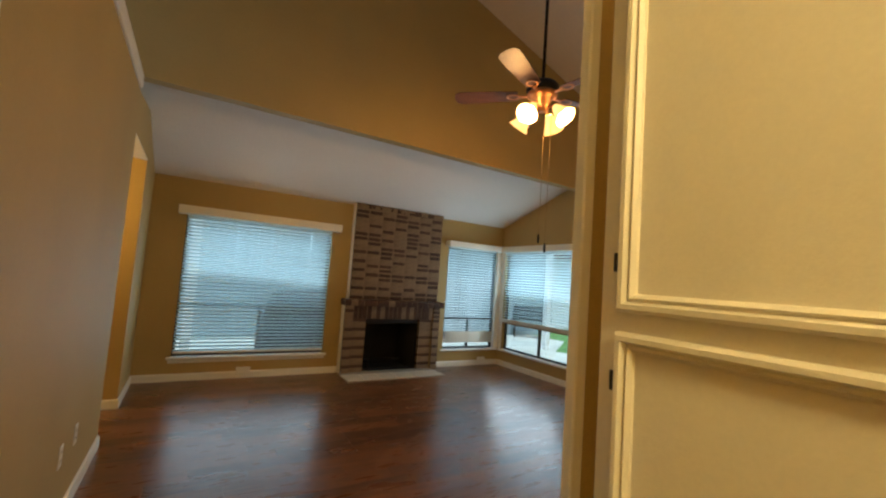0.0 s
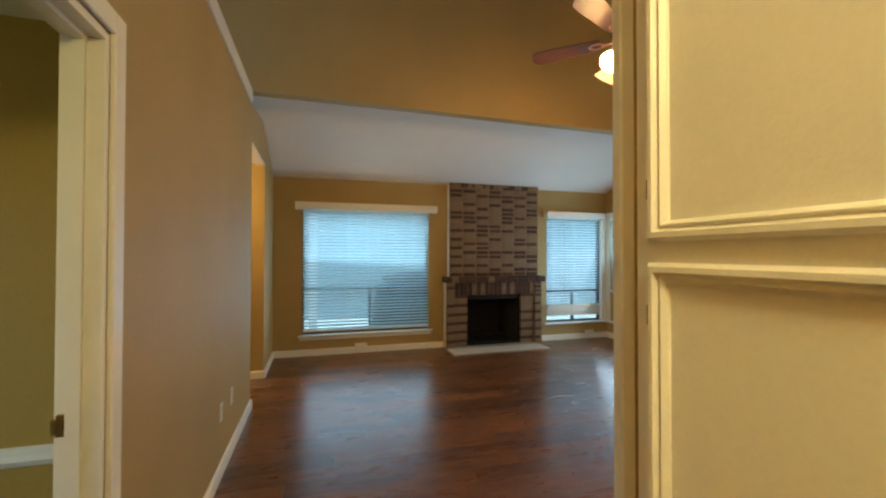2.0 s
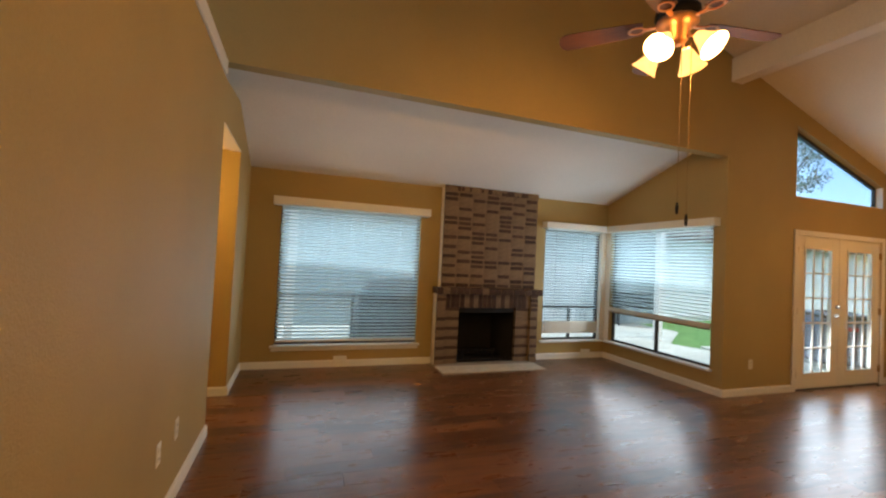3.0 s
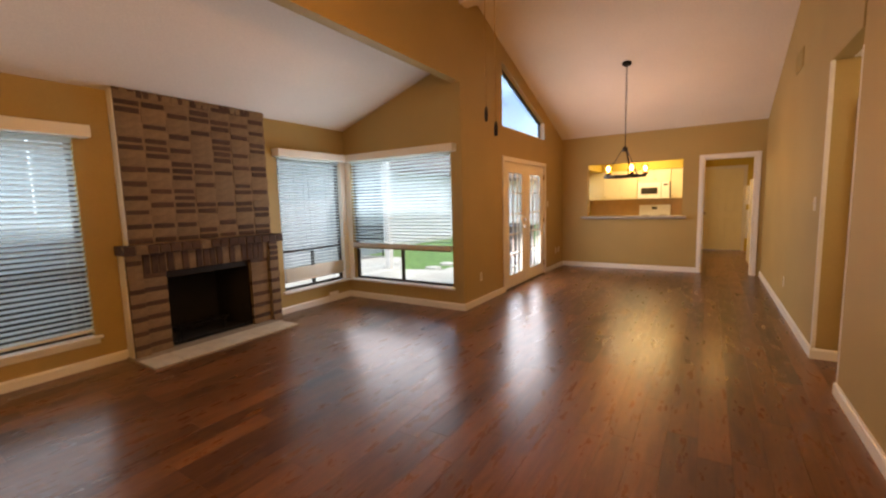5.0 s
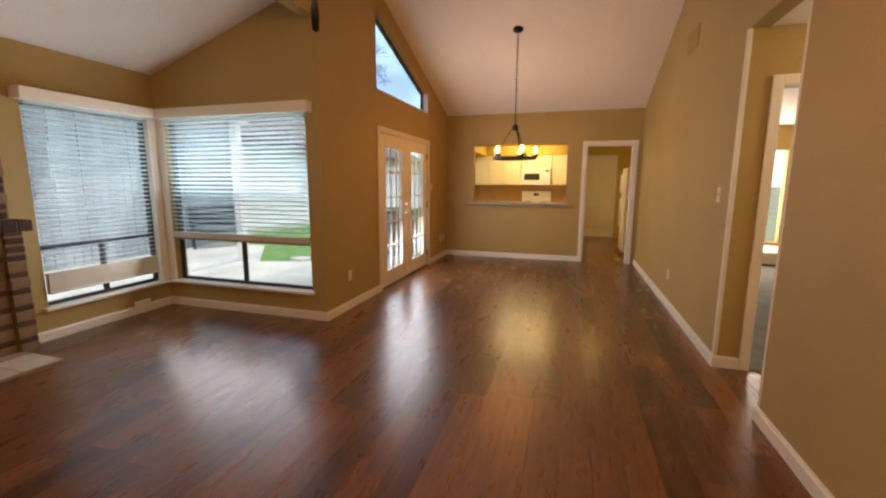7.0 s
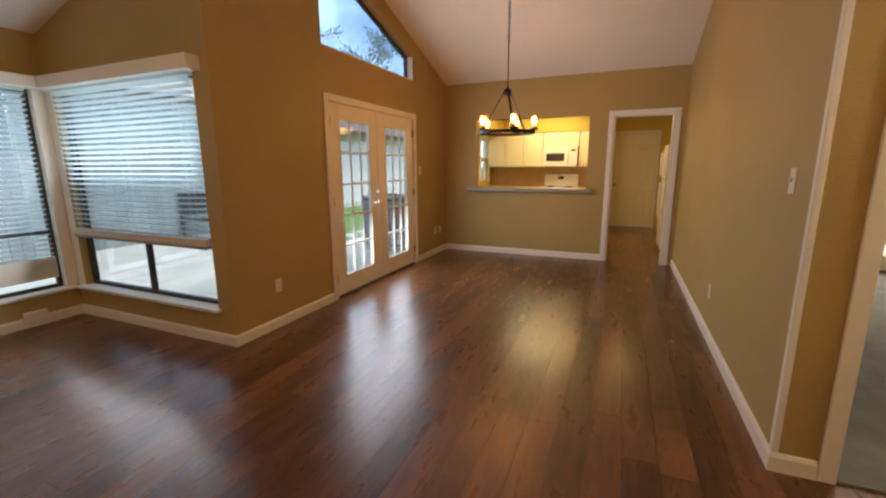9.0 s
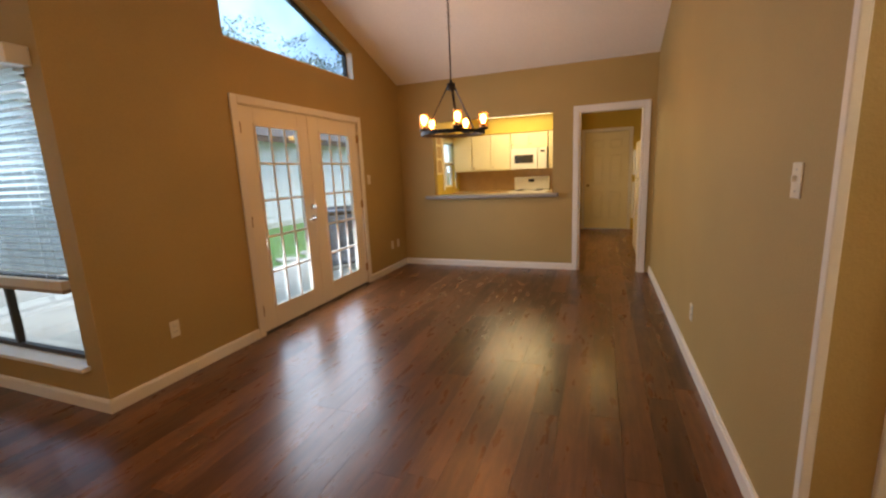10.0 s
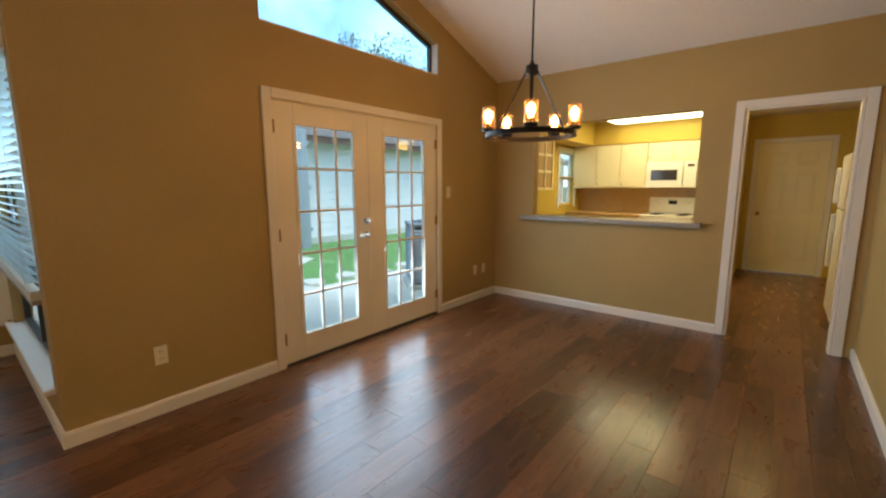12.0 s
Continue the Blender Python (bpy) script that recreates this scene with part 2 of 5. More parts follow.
M_SIDING = material("white_siding", (0.62, 0.63, 0.63), 0.6, vary=0.1, scale=2, grain=0.05)
M_ROOF = material("shingle_roof", (0.10, 0.085, 0.075), 0.95, vary=0.3, scale=6, grain=0.4, grain_scale=60)
M_FENCE = material("weathered_fence", (0.24, 0.285, 0.30), 0.9, vary=0.3, scale=3, grain=0.35, grain_scale=30, spread=0.35, stretch=(6, 6, 0.6))
M_GRASS = material("lawn", (0.085, 0.19, 0.045), 0.9, vary=0.4, scale=4, grain=0.6, grain_scale=90, bump=1.0, bump_scale=90)
M_SOIL = material("far_ground", (0.12, 0.13, 0.06), 0.95, vary=0.4, scale=0.3, grain=0.4, grain_scale=6)
M_ACBOX = material("grey_metal_box", (0.22, 0.27, 0.34), 0.5, 0.4, vary=0.2)
M_BARK = material("bark", (0.09, 0.065, 0.045), 0.95, vary=0.4, scale=9, grain=0.4, grain_scale=50, bump=0.8, bump_scale=40)
M_LEAF = material("leaf", (0.13, 0.19, 0.11), 0.6, vary=0.5, scale=1.5, spread=0.2)


# ---- mesh tools ----
def mesh_of(bm, name, *mats):
    me = bpy.data.meshes.new(name)
    bm.to_mesh(me)
    bm.free()
    for m in mats:
        me.materials.append(m)
    return me


def part(name, bm, mat, parent=None, label="", smooth=False):
    """Links a bmesh as one mesh object under a thing or under a part."""
    me = mesh_of(bm, name, mat)
    if smooth:
        for f in me.polygons:
            f.use_smooth = True
    ob = new(name, me)
    ob.parent = parent
    if label:
        ob["label"] = label
    return ob


def shared(name, me, parent, m):
    ob = new(name, me)
    ob.parent = parent
    ob.matrix_basis = m
    return ob


def thing(name, label, category, m=None, group="", kind=""):
    ob = new(name)
    ob.empty_display_size = 0.1
    if m is not None:
        ob.matrix_basis = m
    return tagged(ob, label, category, group, kind)


def box(bm, x0, x1, y0, y1, z0, z1, bevel=0.0, seg=1):
    out = bmesh.ops.create_cube(bm, size=1)
    vs = out["verts"]
    for v in vs:
        v.co = (x0 + (v.co.x + 0.5) * (x1 - x0), y0 + (v.co.y + 0.5) * (y1 - y0), z0 + (v.co.z + 0.5) * (z1 - z0))
    if bevel:
        es = list({e for v in vs for e in v.link_edges})
        bmesh.ops.bevel(bm, geom=es, offset=bevel, segments=seg, affect="EDGES", profile=0.5)
    return bm


def boxed(x0, x1, y0, y1, z0, z1, bevel=0.0, seg=1):
    return box(bmesh.new(), x0, x1, y0, y1, z0, z1, bevel, seg)


def tube(bm, a, b, r0, r1=None, seg=12, caps=True):
    a, b = Vector(a), Vector(b)
    d = b - a
    m = Matrix.Translation((a + b) / 2) @ d.to_track_quat("Z", "Y").to_matrix().to_4x4()
    bmesh.ops.create_cone(bm, cap_ends=caps, segments=seg, radius1=r0, radius2=r0 if r1 is None else r1, depth=d.length, matrix=m)
    return bm


def lathe(bm, rings, seg=24, at=(0, 0, 0), close=False):
    """Turns (radius, z) rings about the z axis."""
    loops = []
    for r, z in rings:
        loops.append([bm.verts.new((at[0] + r * math.cos(2 * math.pi * i / seg), at[1] + r * math.sin(2 * math.pi * i / seg), at[2] + z)) for i in range(seg)])
    for a, b in zip(loops, loops[1:]):
        for i in range(seg):
            bm.faces.new((a[i], a[(i + 1) % seg], b[(i + 1) % seg], b[i]))
    if close:
        bm.faces.new(loops[-1])
        bm.faces.new(list(reversed(loops[0])))
    return bm


def torus(bm, r, t, tz=None, seg=32, ring=8, at=(0, 0, 0), scale_x=1.0):
    tz = tz or t
    pts = [[bm.verts.new((at[0] + scale_x * (r + t * math.cos(b)) * math.cos(a), at[1] + (r + t * math.cos(b)) * math.sin(a), at[2] + tz * math.sin(b)))
            for b in (2 * math.pi * j / ring for j in range(ring))] for a in (2 * math.pi * i / seg for i in range(seg))]
    for i in range(seg):
        for j in range(ring):
            bm.faces.new((pts[i][j], pts[(i + 1) % seg][j], pts[(i + 1) % seg][(j + 1) % ring], pts[i][(j + 1) % ring]))
    return bm


def extrude_profile(bm, profile, path, flip=False):
    """Sweeps a closed 2D profile (out, up) along straight points; out is to the left of the way in plan."""
    n = len(profile)
    rings = []
    for k, p in enumerate(path):
        p = Vector(p)
        dirs = []
        if k > 0:
            dirs.append((p - Vector(path[k - 1])).normalized())
        if k < len(path) - 1:
            dirs.append((Vector(path[k + 1]) - p).normalized())
        sides = [Vector((-d.y, d.x, 0)) for d in dirs]
        s = sum(sides, Vector()) / len(sides)
        s = s / max(s.dot(sides[0]), 0.2)
        rings.append([bm.verts.new(p + s * (-o if flip else o) + Vector((0, 0, u))) for o, u in profile])
    for a, b in zip(rings, rings[1:]):
        for i in range(n):
            bm.faces.new((a[i], a[(i + 1) % n], b[(i + 1) % n], b[i]))
    bm.faces.new(rings[-1])
    bm.faces.new(list(reversed(rings[0])))
    bmesh.ops.recalc_face_normals(bm, faces=bm.faces[:])
    return bm


def wall(name, axis, face, back, us, rows, empty=(), mat=None, label="painted tan plaster wall"):
    """A wall of real thickness: columns at us, rows at heights (numbers, or heights as functions of u), with open cells left out."""
    bm = bmesh.new()
    tops = [r if callable(r) else (lambda u, r=r: r) for r in rows]
    nu, nz = len(us), len(rows)
    vs = {}
    for side, at in ((0, face), (1, back)):
        for i, u in enumerate(us):
            for j in range(nz):
                z = tops[j](u)
                vs[side, i, j] = bm.verts.new((at, u, z) if axis == "x" else (u, at, z))
    full = lambda i, j: 0 <= i < nu - 1 and 0 <= j < nz - 1 and (i, j) not in empty
    for i in range(nu - 1):
        for j in range(nz - 1):
            if not full(i, j):
                continue
            c = [(i, j), (i + 1, j), (i + 1, j + 1), (i, j + 1)]
            bm.faces.new([vs[0, a, b] for a, b in c])
            bm.faces.new([vs[1, a, b] for a, b in reversed(c)])
            for (a, b), (q, r), di, dj in ((c[0], c[1], 0, -1), (c[1], c[2], 1, 0), (c[2], c[3], 0, 1), (c[3], c[0], -1, 0)):
                if not full(i + di, j + dj):
                    bm.faces.new((vs[0, a, b], vs[1, a, b], vs[1, q, r], vs[0, q, r]))
    loose = [v for v in bm.verts if not v.link_faces]
    bmesh.ops.delete(bm, geom=loose, context="VERTS")
    bmesh.ops.recalc_face_normals(bm, faces=bm.faces[:])
    ob = part(name, bm, mat or M_WALL)
    return tagged(ob, label, "wall", kind="structure")


# ---- the plan ----
WX, NY, BY, CX, EX, SY = 0.095, 6.35, 4.33, 5.465, 9.69, 0.955   # faces of the walls
T = 0.12
TW = 0.10   # the thinner wall along the way in
RIDGE = 1.9


def header(x):
    """Lower edge of the wall over the open side of the bay, which runs slightly out of level."""
    return 2.894 - 0.0090 * max(x, 0.0)


def roof(x):
    """Height of the vaulted ceiling over the main room."""
    return 2.611 + 0.345 * (EX - max(x, RIDGE)) - 0.345 * max(0.0, RIDGE - x)


def bay(y):
    """Height of the sloped ceiling over the fireplace bay."""
    return 2.48 + 0.335 * (NY - y)


# windows: along, from, to, bottom, top
W1, W2, W3 = (0.47, 2.29), (4.30, 5.37), (4.49, 6.24)
WZ = (0.285, 2.03)
FD = (6.735, 8.525)

wall("wall_north", "y", NY, NY + T, [-1.6, W1[0], W1[1], 2.865, 3.77, W2[0], W2[1], CX + T], [-0.1, 0.0, WZ[0], 0.785, WZ[1], 2.62], {(1, 2), (1, 3), (5, 2), (5, 3), (3, 1), (3, 2)})
wall("wall_bay_east", "x", CX, CX + T, [BY + T, W3[0], W3[1], NY], [-0.1, WZ[0], WZ[1], lambda y: bay(y) + 0.1], {(1, 1)})
TRAP = (6.69, 8.545)
trap_top = lambda x: 2.785 + 0.335 * (TRAP[1] - x)
wall("wall_garden", "y", BY, BY + T, [-1.6, RIDGE, CX, TRAP[0], FD[0], FD[1], TRAP[1], EX + T],
     [-0.1, 2.01, 2.485, lambda x: min(max(trap_top(x), 2.6), 3.41) if x >= CX + 0.1 else header(x), lambda x: roof(min(x, EX)) + 0.02],
     {(0, 0), (0, 1), (0, 2), (1, 0), (1, 1), (1, 2), (4, 0), (3, 2), (4, 2), (5, 2)})
wall("wall_kitchen", "x", EX, EX + T, [SY - T, 1.09, 1.82, 2.145, 3.815, BY], [-0.1, 1.03, 2.03, 2.06, 2.75], {(1, 0), (1, 1), (3, 1), (3, 2)})
SN, JX, HX0, HX1 = 0.945, 1.30, 4.66, 5.428   # the stretch between the two openings; its ends
wall("wall_south", "y", SN, SN - T, [WX - TW, JX, HX0], [-0.1, 2.42, lambda x: roof(x) + 0.02], {(0, 0)})
wall("wall_south_east", "y", SY, SY - T, [HX0, HX1, EX + T], [-0.1, 2.41, lambda x: roof(min(x, EX)) + 0.02], {(0, 0)})
wall("wall_entry_return", "y", SN - T + 0.020, SN - T, [1.186, JX], [-0.1, 2.42])
wall("wall_west", "x", WX, WX - TW, [-1.6, 0.922, 1.69, 4.42, 5.40, NY], [-0.1, 2.045, 2.44, 2.78, lambda y: 2.78 if y < 4.43 else bay(y) + 0.1],
     {(1, 0), (3, 0), (3, 1), (0, 3), (1, 3), (2, 3)})
wall("wall_loft_west", "x", -1.6, -1.6 - T, [-1.6, 1.2, 3.0, BY + T], [2.5, 3.3, 4.05, 5.6], {(1, 1)})
wall("wall_entry_south", "y", -1.6, -1.6 - T, [-1.6 - T, 2.4], [-0.1, 5.6])
wall("wall_entry_east", "x", 2.1, 2.22, [-1.6, SY - T], [-0.1, 2.5])
wall("wall_side_hall_north", "y", 5.40, 5.52, [-1.6, WX - TW], [-0.1, 2.6])
wall("wall_side_hall_south", "y", 4.42, 4.30, [-1.6, WX - TW], [-0.1, 2.5])
wall("wall_side_hall_west", "x", -1.6, -1.72, [4.30, 5.52], [-0.1, 2.6])
wall("wall_study_north", "y", 2.25, 2.37, [-1.6, WX - TW], [-0.1, 2.5], mat=M_STUDY, label="olive painted wall of the side room")
# unseen west wall; its opening is added to let the study fill in
wall("wall_study_west", "x", -1.6, -1.72, [-1.6, 0.2, 1.5, 2.37], [-0.1, 0.7, 1.9, 2.5], {(1, 1)})
wall("wall_hall_east", "x", HX1, HX1 + T, [-2.4, -0.06, 0.725, SY - T], [-0.1, 2.03, 2.5], {(1, 0)})
wall("wall_hall_west", "x", 4.35, 4.23, [-2.4, SY - T], [-0.1, 2.5])
wall("wall_hall_south", "y", -2.4, -2.52, [4.23, 12.2], [-0.1, 2.5])
wall("wall_bedroom_east", "x", 11.2, 11.32, [-2.4, -1.7, 0.1, SY - T], [-0.1, 0.3, 2.0, 2.5], {(1, 1)})
wall("wall_kitchen_north", "y", 4.48, 4.60, [EX + T, 11.9, 12.55, 12.83], [-0.1, 1.05, 1.95, 2.5], {(1, 1)}, mat=M_KWALL, label="yellow painted kitchen wall")
wall("wall_kitchen_east", "x", 12.83, 12.95, [2.02, 4.60], [-0.1, 2.5], mat=M_KWALL, label="yellow painted kitchen wall")
wall("wall_pantry_north", "y", 2.02, 2.14, [12.95, 13.6], [-0.1, 2.5], mat=M_KWALL, label="yellow painted kitchen wall")
wall("wall_pantry_east", "x", 13.55, 13.67, [0.2, 1.03, 1.88, 2.14], [-0.1, 2.03, 2.5], {(1, 0)}, mat=M_KWALL, label="yellow painted kitchen wall")
wall("wall_kitchen_south", "y", 0.34, 0.22, [EX + T, 13.67], [-0.1, 2.5], mat=M_KWALL, label="yellow painted kitchen wall")


def slab(name, pts, lift, mat, label):
    bm = bmesh.new()
    a = [bm.verts.new(p) for p in pts]
    b = [bm.verts.new((p[0], p[1], p[2] + lift)) for p in pts]
    n = len(pts)
    bm.faces.new(a)
    bm.faces.new(list(reversed(b)))
    for i in range(n):
        bm.faces.new((a[i], b[i], b[(i + 1) % n], a[(i + 1) % n]))
    bmesh.ops.recalc_face_normals(bm, faces=bm.faces[:])
    return tagged(part(name, bm, mat), label, name.split("_")[0], kind="structure")


LC = "textured off-white sloped ceiling"
slab("ceiling_main", [(RIDGE, SY - T, roof(RIDGE)), (EX + T, SY - T, roof(EX) - 0.0414), (EX + T, BY, roof(EX) - 0.0414), (RIDGE, BY, roof(RIDGE))], 0.15, M_CEIL, LC)
slab("ceiling_west_slope", [(-1.75, -1.6, roof(-1.75)), (RIDGE, -1.6, roof(RIDGE)), (RIDGE, BY, roof(RIDGE)), (-1.75, BY, roof(-1.75))], 0.15, M_CEIL, LC)
slab("ceiling_bay", [(-1.6, BY + T, bay(BY + T)), (CX + 0.003, BY + T, bay(BY + T)), (CX + 0.003, NY, bay(NY)), (-1.6, NY, bay(NY))], 0.15, M_CEIL, LC)
for nm, x0, x1, y0, y1, z in (("entry", WX, 2.1, -1.6, SY - T, 2.44), ("study", -1.6, WX - TW, -1.6, 2.25, 2.32), ("side_hall", -1.6, WX - TW, 4.42, 5.40, 2.44),
                              ("hall", 4.35, HX1, -2.4, SY - T, 2.41), ("bedroom", HX1 + T, 11.2, -2.4, SY - T, 2.44), ("kitchen", EX + T, 13.55, 0.34, 4.48, 2.44)):
    slab("ceiling_" + nm, [(x0, y0, z), (x1, y0, z), (x1, y1, z), (x0, y1, z)], 0.08, M_CEIL, "flat off-white ceiling")
slab("floor_loft", [(-1.6, -1.6, 2.70), (WX - TW, -1.6, 2.70), (WX - TW, BY, 2.70), (-1.6, BY, 2.70)], 0.08, M_WALL, "ledge above the side room")
# ridge beam
tagged(part("ceiling_beam", boxed(CX + 0.01, CX + 0.19, SY, BY, 3.745, roof(CX + 0.2) + 0.03, 0.006), M_CEIL), "painted ceiling beam under the sloped ceiling", "beam", kind="structure")
# white cap on the half-height wall
tagged(part("trim_ledge_cap", boxed(WX - TW, WX + 0.018, -1.6, BY - 0.002, 2.782, header(0) - 0.004, 0.006), M_TRIM), "white cap on the top of the wall", "trim", kind="structure")
# floors under the boards
slab("floor", [(-1.7, -1.7, -0.016), (14.0, -1.7, -0.016), (14.0, 4.5, -0.016), (CX + T, 4.5, -0.016), (CX + T, NY + T, -0.016), (-1.7, NY + T, -0.016)], -0.12, M_SUB, "dark stained wooden plank floor")
slab("carpet", [(5.43, -2.4, 0.0), (11.2, -2.4, 0.0), (11.2, SY - T, 0.0), (5.43, SY - T, 0.0)], 0.012, M_CARPET, "short grey carpet of the bedroom")


# ---- trim ----
BASE = [(0, 0), (0.016, 0), (0.016, 0.07), (0.009, 0.085), (0, 0.088)]
RUNS = [
    [(WX, 1.79, 0), (WX, 4.42, 0), (WX - TW, 4.42, 0)],
    [(WX - 1.2, 5.40, 0), (WX, 5.40, 0), (WX, NY, 0), (2.52, NY, 0)],
    [(4.13, NY, 0), (CX, NY, 0), (CX, BY, 0), (6.66, BY, 0)],
    [(8.60, BY, 0), (EX, BY, 0), (EX, 1.895, 0)],
    [(EX, SY, 0), (HX1, SY, 0), (HX1, 0.795, 0)],
    [(HX0, SN - T, 0), (HX0, SN, 0), (JX, SN, 0), (JX, SN - T, 0)],
]
for run in RUNS:
    tagged(part("baseboard", extrude_profile(bmesh.new(), BASE, run, flip=True), M_TRIM), "white painted baseboard along the wall", "baseboard", kind="structure")


def casing(name, axis, face, out, u0, u1, z1, w=0.068, d=0.018, z0=0.0, sill=False):
    """Trim round an opening; out is +1 or -1, the side on which it stands proud."""
    root = thing(name, "white painted door casing", "door frame", kind="structure")
    a, b = sorted((face, face + out * d))
    for u, v, p, q in ((u0 - w, u0, z0, z1 + w), (u1, u1 + w, z0, z1 + w), (u0, u1, z1, z1 + w)):
        bm = boxed(a, b, u, v, p, q, 0.004) if axis == "x" else boxed(u, v, a, b, p, q, 0.004)
        part("casing", bm, M_TRIM, root)
    return root


casing("door_frame_kitchen", "x", EX, -1, 1.085, 1.825, 2.03)
casing("door_frame_garden", "y", BY, -1, 6.73, 8.53, 1.99)
casing("door_frame_study", "x", WX, 1, 0.936, 1.702, 2.056, w=0.068)
casing("door_frame_bedroom", "x", HX1, -1, -0.06, 0.725, 2.03)
# linings of the openings
for nm, bm in (("lining_kitchen", boxed(EX - 0.004, EX + T + 0.004, 1.088, 1.105, 0, 2.03)), ("lining_kitchen", boxed(EX - 0.004, EX + T + 0.004, 1.805, 1.822, 0, 2.03)),
               ("lining_kitchen", boxed(EX - 0.004, EX + T + 0.004, 1.105, 1.805, 2.014, 2.032)),
               ("lining_study", boxed(WX - TW - 0.004, WX + 0.004, 1.67, 1.692, 0, 2.046)), ("lining_study", boxed(WX - TW - 0.004, WX + 0.004, 0.920, 0.941, 0, 2.046)),
               ("lining_study", boxed(WX - TW - 0.004, WX + 0.004, 0.941, 1.67, 2.024, 2.048)),
               ("stop_study", boxed(WX - 0.075, WX - 0.04, 1.658, 1.67, 0, 2.024)), ("stop_study", boxed(WX - 0.075, WX - 0.04, 0.941, 1.658, 2.012, 2.024)),
               ("corner_bead", boxed(HX1 - 0.006, HX1 + 0.03, SY - 0.02, SY + 0.007, 0.09, 2.41, 0.003)), ("corner_bead", boxed(HX0 - 0.02, HX0 + 0.004, SN - T, SN + 0.004, 0.09, 2.3, 0.003)),
               ("door_jamb", boxed(1.158, 1.186, SN - T - 0.001, SN - T + 0.022, 0.0, 2.42, 0.003)),
               ("soffit_side_hall", boxed(WX - TW - 0.003, WX + 0.003, 4.42, 5.40, 2.43, 2.443)),
               ("chimney_trim", boxed(2.575, 2.583, NY - 0.10, NY - 0.001, 1.075, 2.49, 0.002)), ("chimney_trim", boxed(2.519, 2.527, NY - 0.13, NY - 0.001, 0.0, 1.075, 0.002))):
    tagged(part("trim_" + nm, bm, M_TRIM), "white painted trim", "trim", kind="structure")
strike = thing("strike_plate", "brass strike plate let into the door jamb", "strike plate")
part("plate", boxed(WX - 0.097, WX - 0.055, 1.662, 1.671, 0.905, 0.965, 0.001), M_BRASS, strike)
part("hole", boxed(WX - 0.080, WX - 0.066, 1.6605, 1.663, 0.922, 0.948), M_SLOT, strike)
part("lip", boxed(WX - 0.106, WX - 0.094, 1.654, 1.664, 0.915, 0.955, 0.002), M_BRASS, strike)
# chair rail in the side room
tagged(part("trim_chair_rail", extrude_profile(bmesh.new(), [(0, 0), (0.014, 0.008), (0.024, 0.03), (0.014, 0.05), (0.010, 0.07), (0, 0.078)], [(-1.6, 2.25, 0.595), (WX - TW, 2.25, 0.595)], flip=True), M_TRIM), "white moulded chair rail", "trim", kind="structure")


# ---- windows ----
def window(name, axis, face, out, u0, u1, z0, z1, rail, mull, label, frame_mat=None):
    """A bronze aluminium window set near the outer side of the wall, with panes above and below its rail."""
    root = thing(name, label, "window", kind="structure")
    at = face + out * 0.085
    frame_mat = frame_mat or M_BRONZE

    def bar(nm, a, b, p, q, d=0.022, mat=None, bev=0.003):
        c, e = sorted((at - d, at + d))
        bm = boxed(c, e, a, b, p, q, bev) if axis == "x" else boxed(a, b, c, e, p, q, bev)
        return part(nm, bm, mat or frame_mat, root)
    w = 0.032
    for a, b, p, q in ((u0, u0 + w, z0, z1), (u1 - w, u1, z0, z1), (u0 + w, u1 - w, z0, z0 + w), (u0 + w, u1 - w, z1 - w, z1)):
        bar("window_frame", a, b, p, q)
    bar("rail", u0 + w, u1 - w, rail - 0.02, rail + 0.02)
    bar("mullion", mull - 0.018, mull + 0.018, z0 + w, rail - 0.02)
    for a, b, p, q in ((u0 + w, u1 - w, rail + 0.02, z1 - w), (u0 + w, mull - 0.018, z0 + w, rail - 0.02), (mull + 0.018, u1 - w, z0 + w, rail - 0.02)):
        pane = bar("pane", a, b, p, q, 0.003, M_GLASS, 0)
        pane.visible_shadow = False
    return root


window("window_1", "y", NY, 1, *W1, *WZ, 0.93, 1.42, "bronze framed window behind a white blind")
window("window_2", "y", NY, 1, *W2, *WZ, 0.80, 4.84, "bronze framed corner window with open blind")
window("window_3", "x", CX, 1, *W3, *WZ, 0.80, 5.37, "bronze framed corner window with half raised blind")


def sill(name, x0, x1, y0, y1, z):
    ob = part(name, boxed(x0, x1, y0, y1, z - 0.028, z, 0.006, 2), M_TRIM)
    return tagged(ob, "white painted window sill", "window sill", kind="structure")


sill("trim_sill_1", W1[0] - 0.05, W1[1] + 0.05, NY - 0.045, NY + 0.07, 0.287)
tagged(part("trim_apron_1", boxed(W1[0] - 0.03, W1[1] + 0.03, NY - 0.016, NY - 0.001, 0.215, 0.258, 0.003), M_TRIM), "white apron under the sill", "trim", kind="structure")
sill("trim_sill_2", W2[0] - 0.04, CX - 0.03, NY - 0.05, NY + 0.07, 0.287)
sill("trim_sill_3", CX - 0.05, CX + 0.07, W3[0] - 0.03, NY - 0.05, 0.289)
# white reveals of the corner post
for bm in (boxed(W2[1] - 0.002, CX + 0.001, NY - 0.006, NY + 0.06, 0.29, 2.03, 0.003), boxed(CX - 0.006, CX + 0.06, W3[1] + 0.002, NY - 0.007, 0.29, 2.03, 0.003)):
    tagged(part("trim_corner_post", bm, M_DOOR), "cream painted post between the corner windows", "trim", kind="structure")


def valance(x0, x1, y0, y1, z0, z1):
    ob = part("blind_valance", boxed(x0, x1, y0, y1, z0, z1, 0.005, 2), M_DOOR)
    return tagged(ob, "white wooden valance above the window blind", "valance")


valance(0.378, 2.388, NY - 0.14, NY - 0.002, 2.03, 2.132)
valance(4.235, CX - 0.112, NY - 0.14, NY - 0.002, 2.02, 2.115)
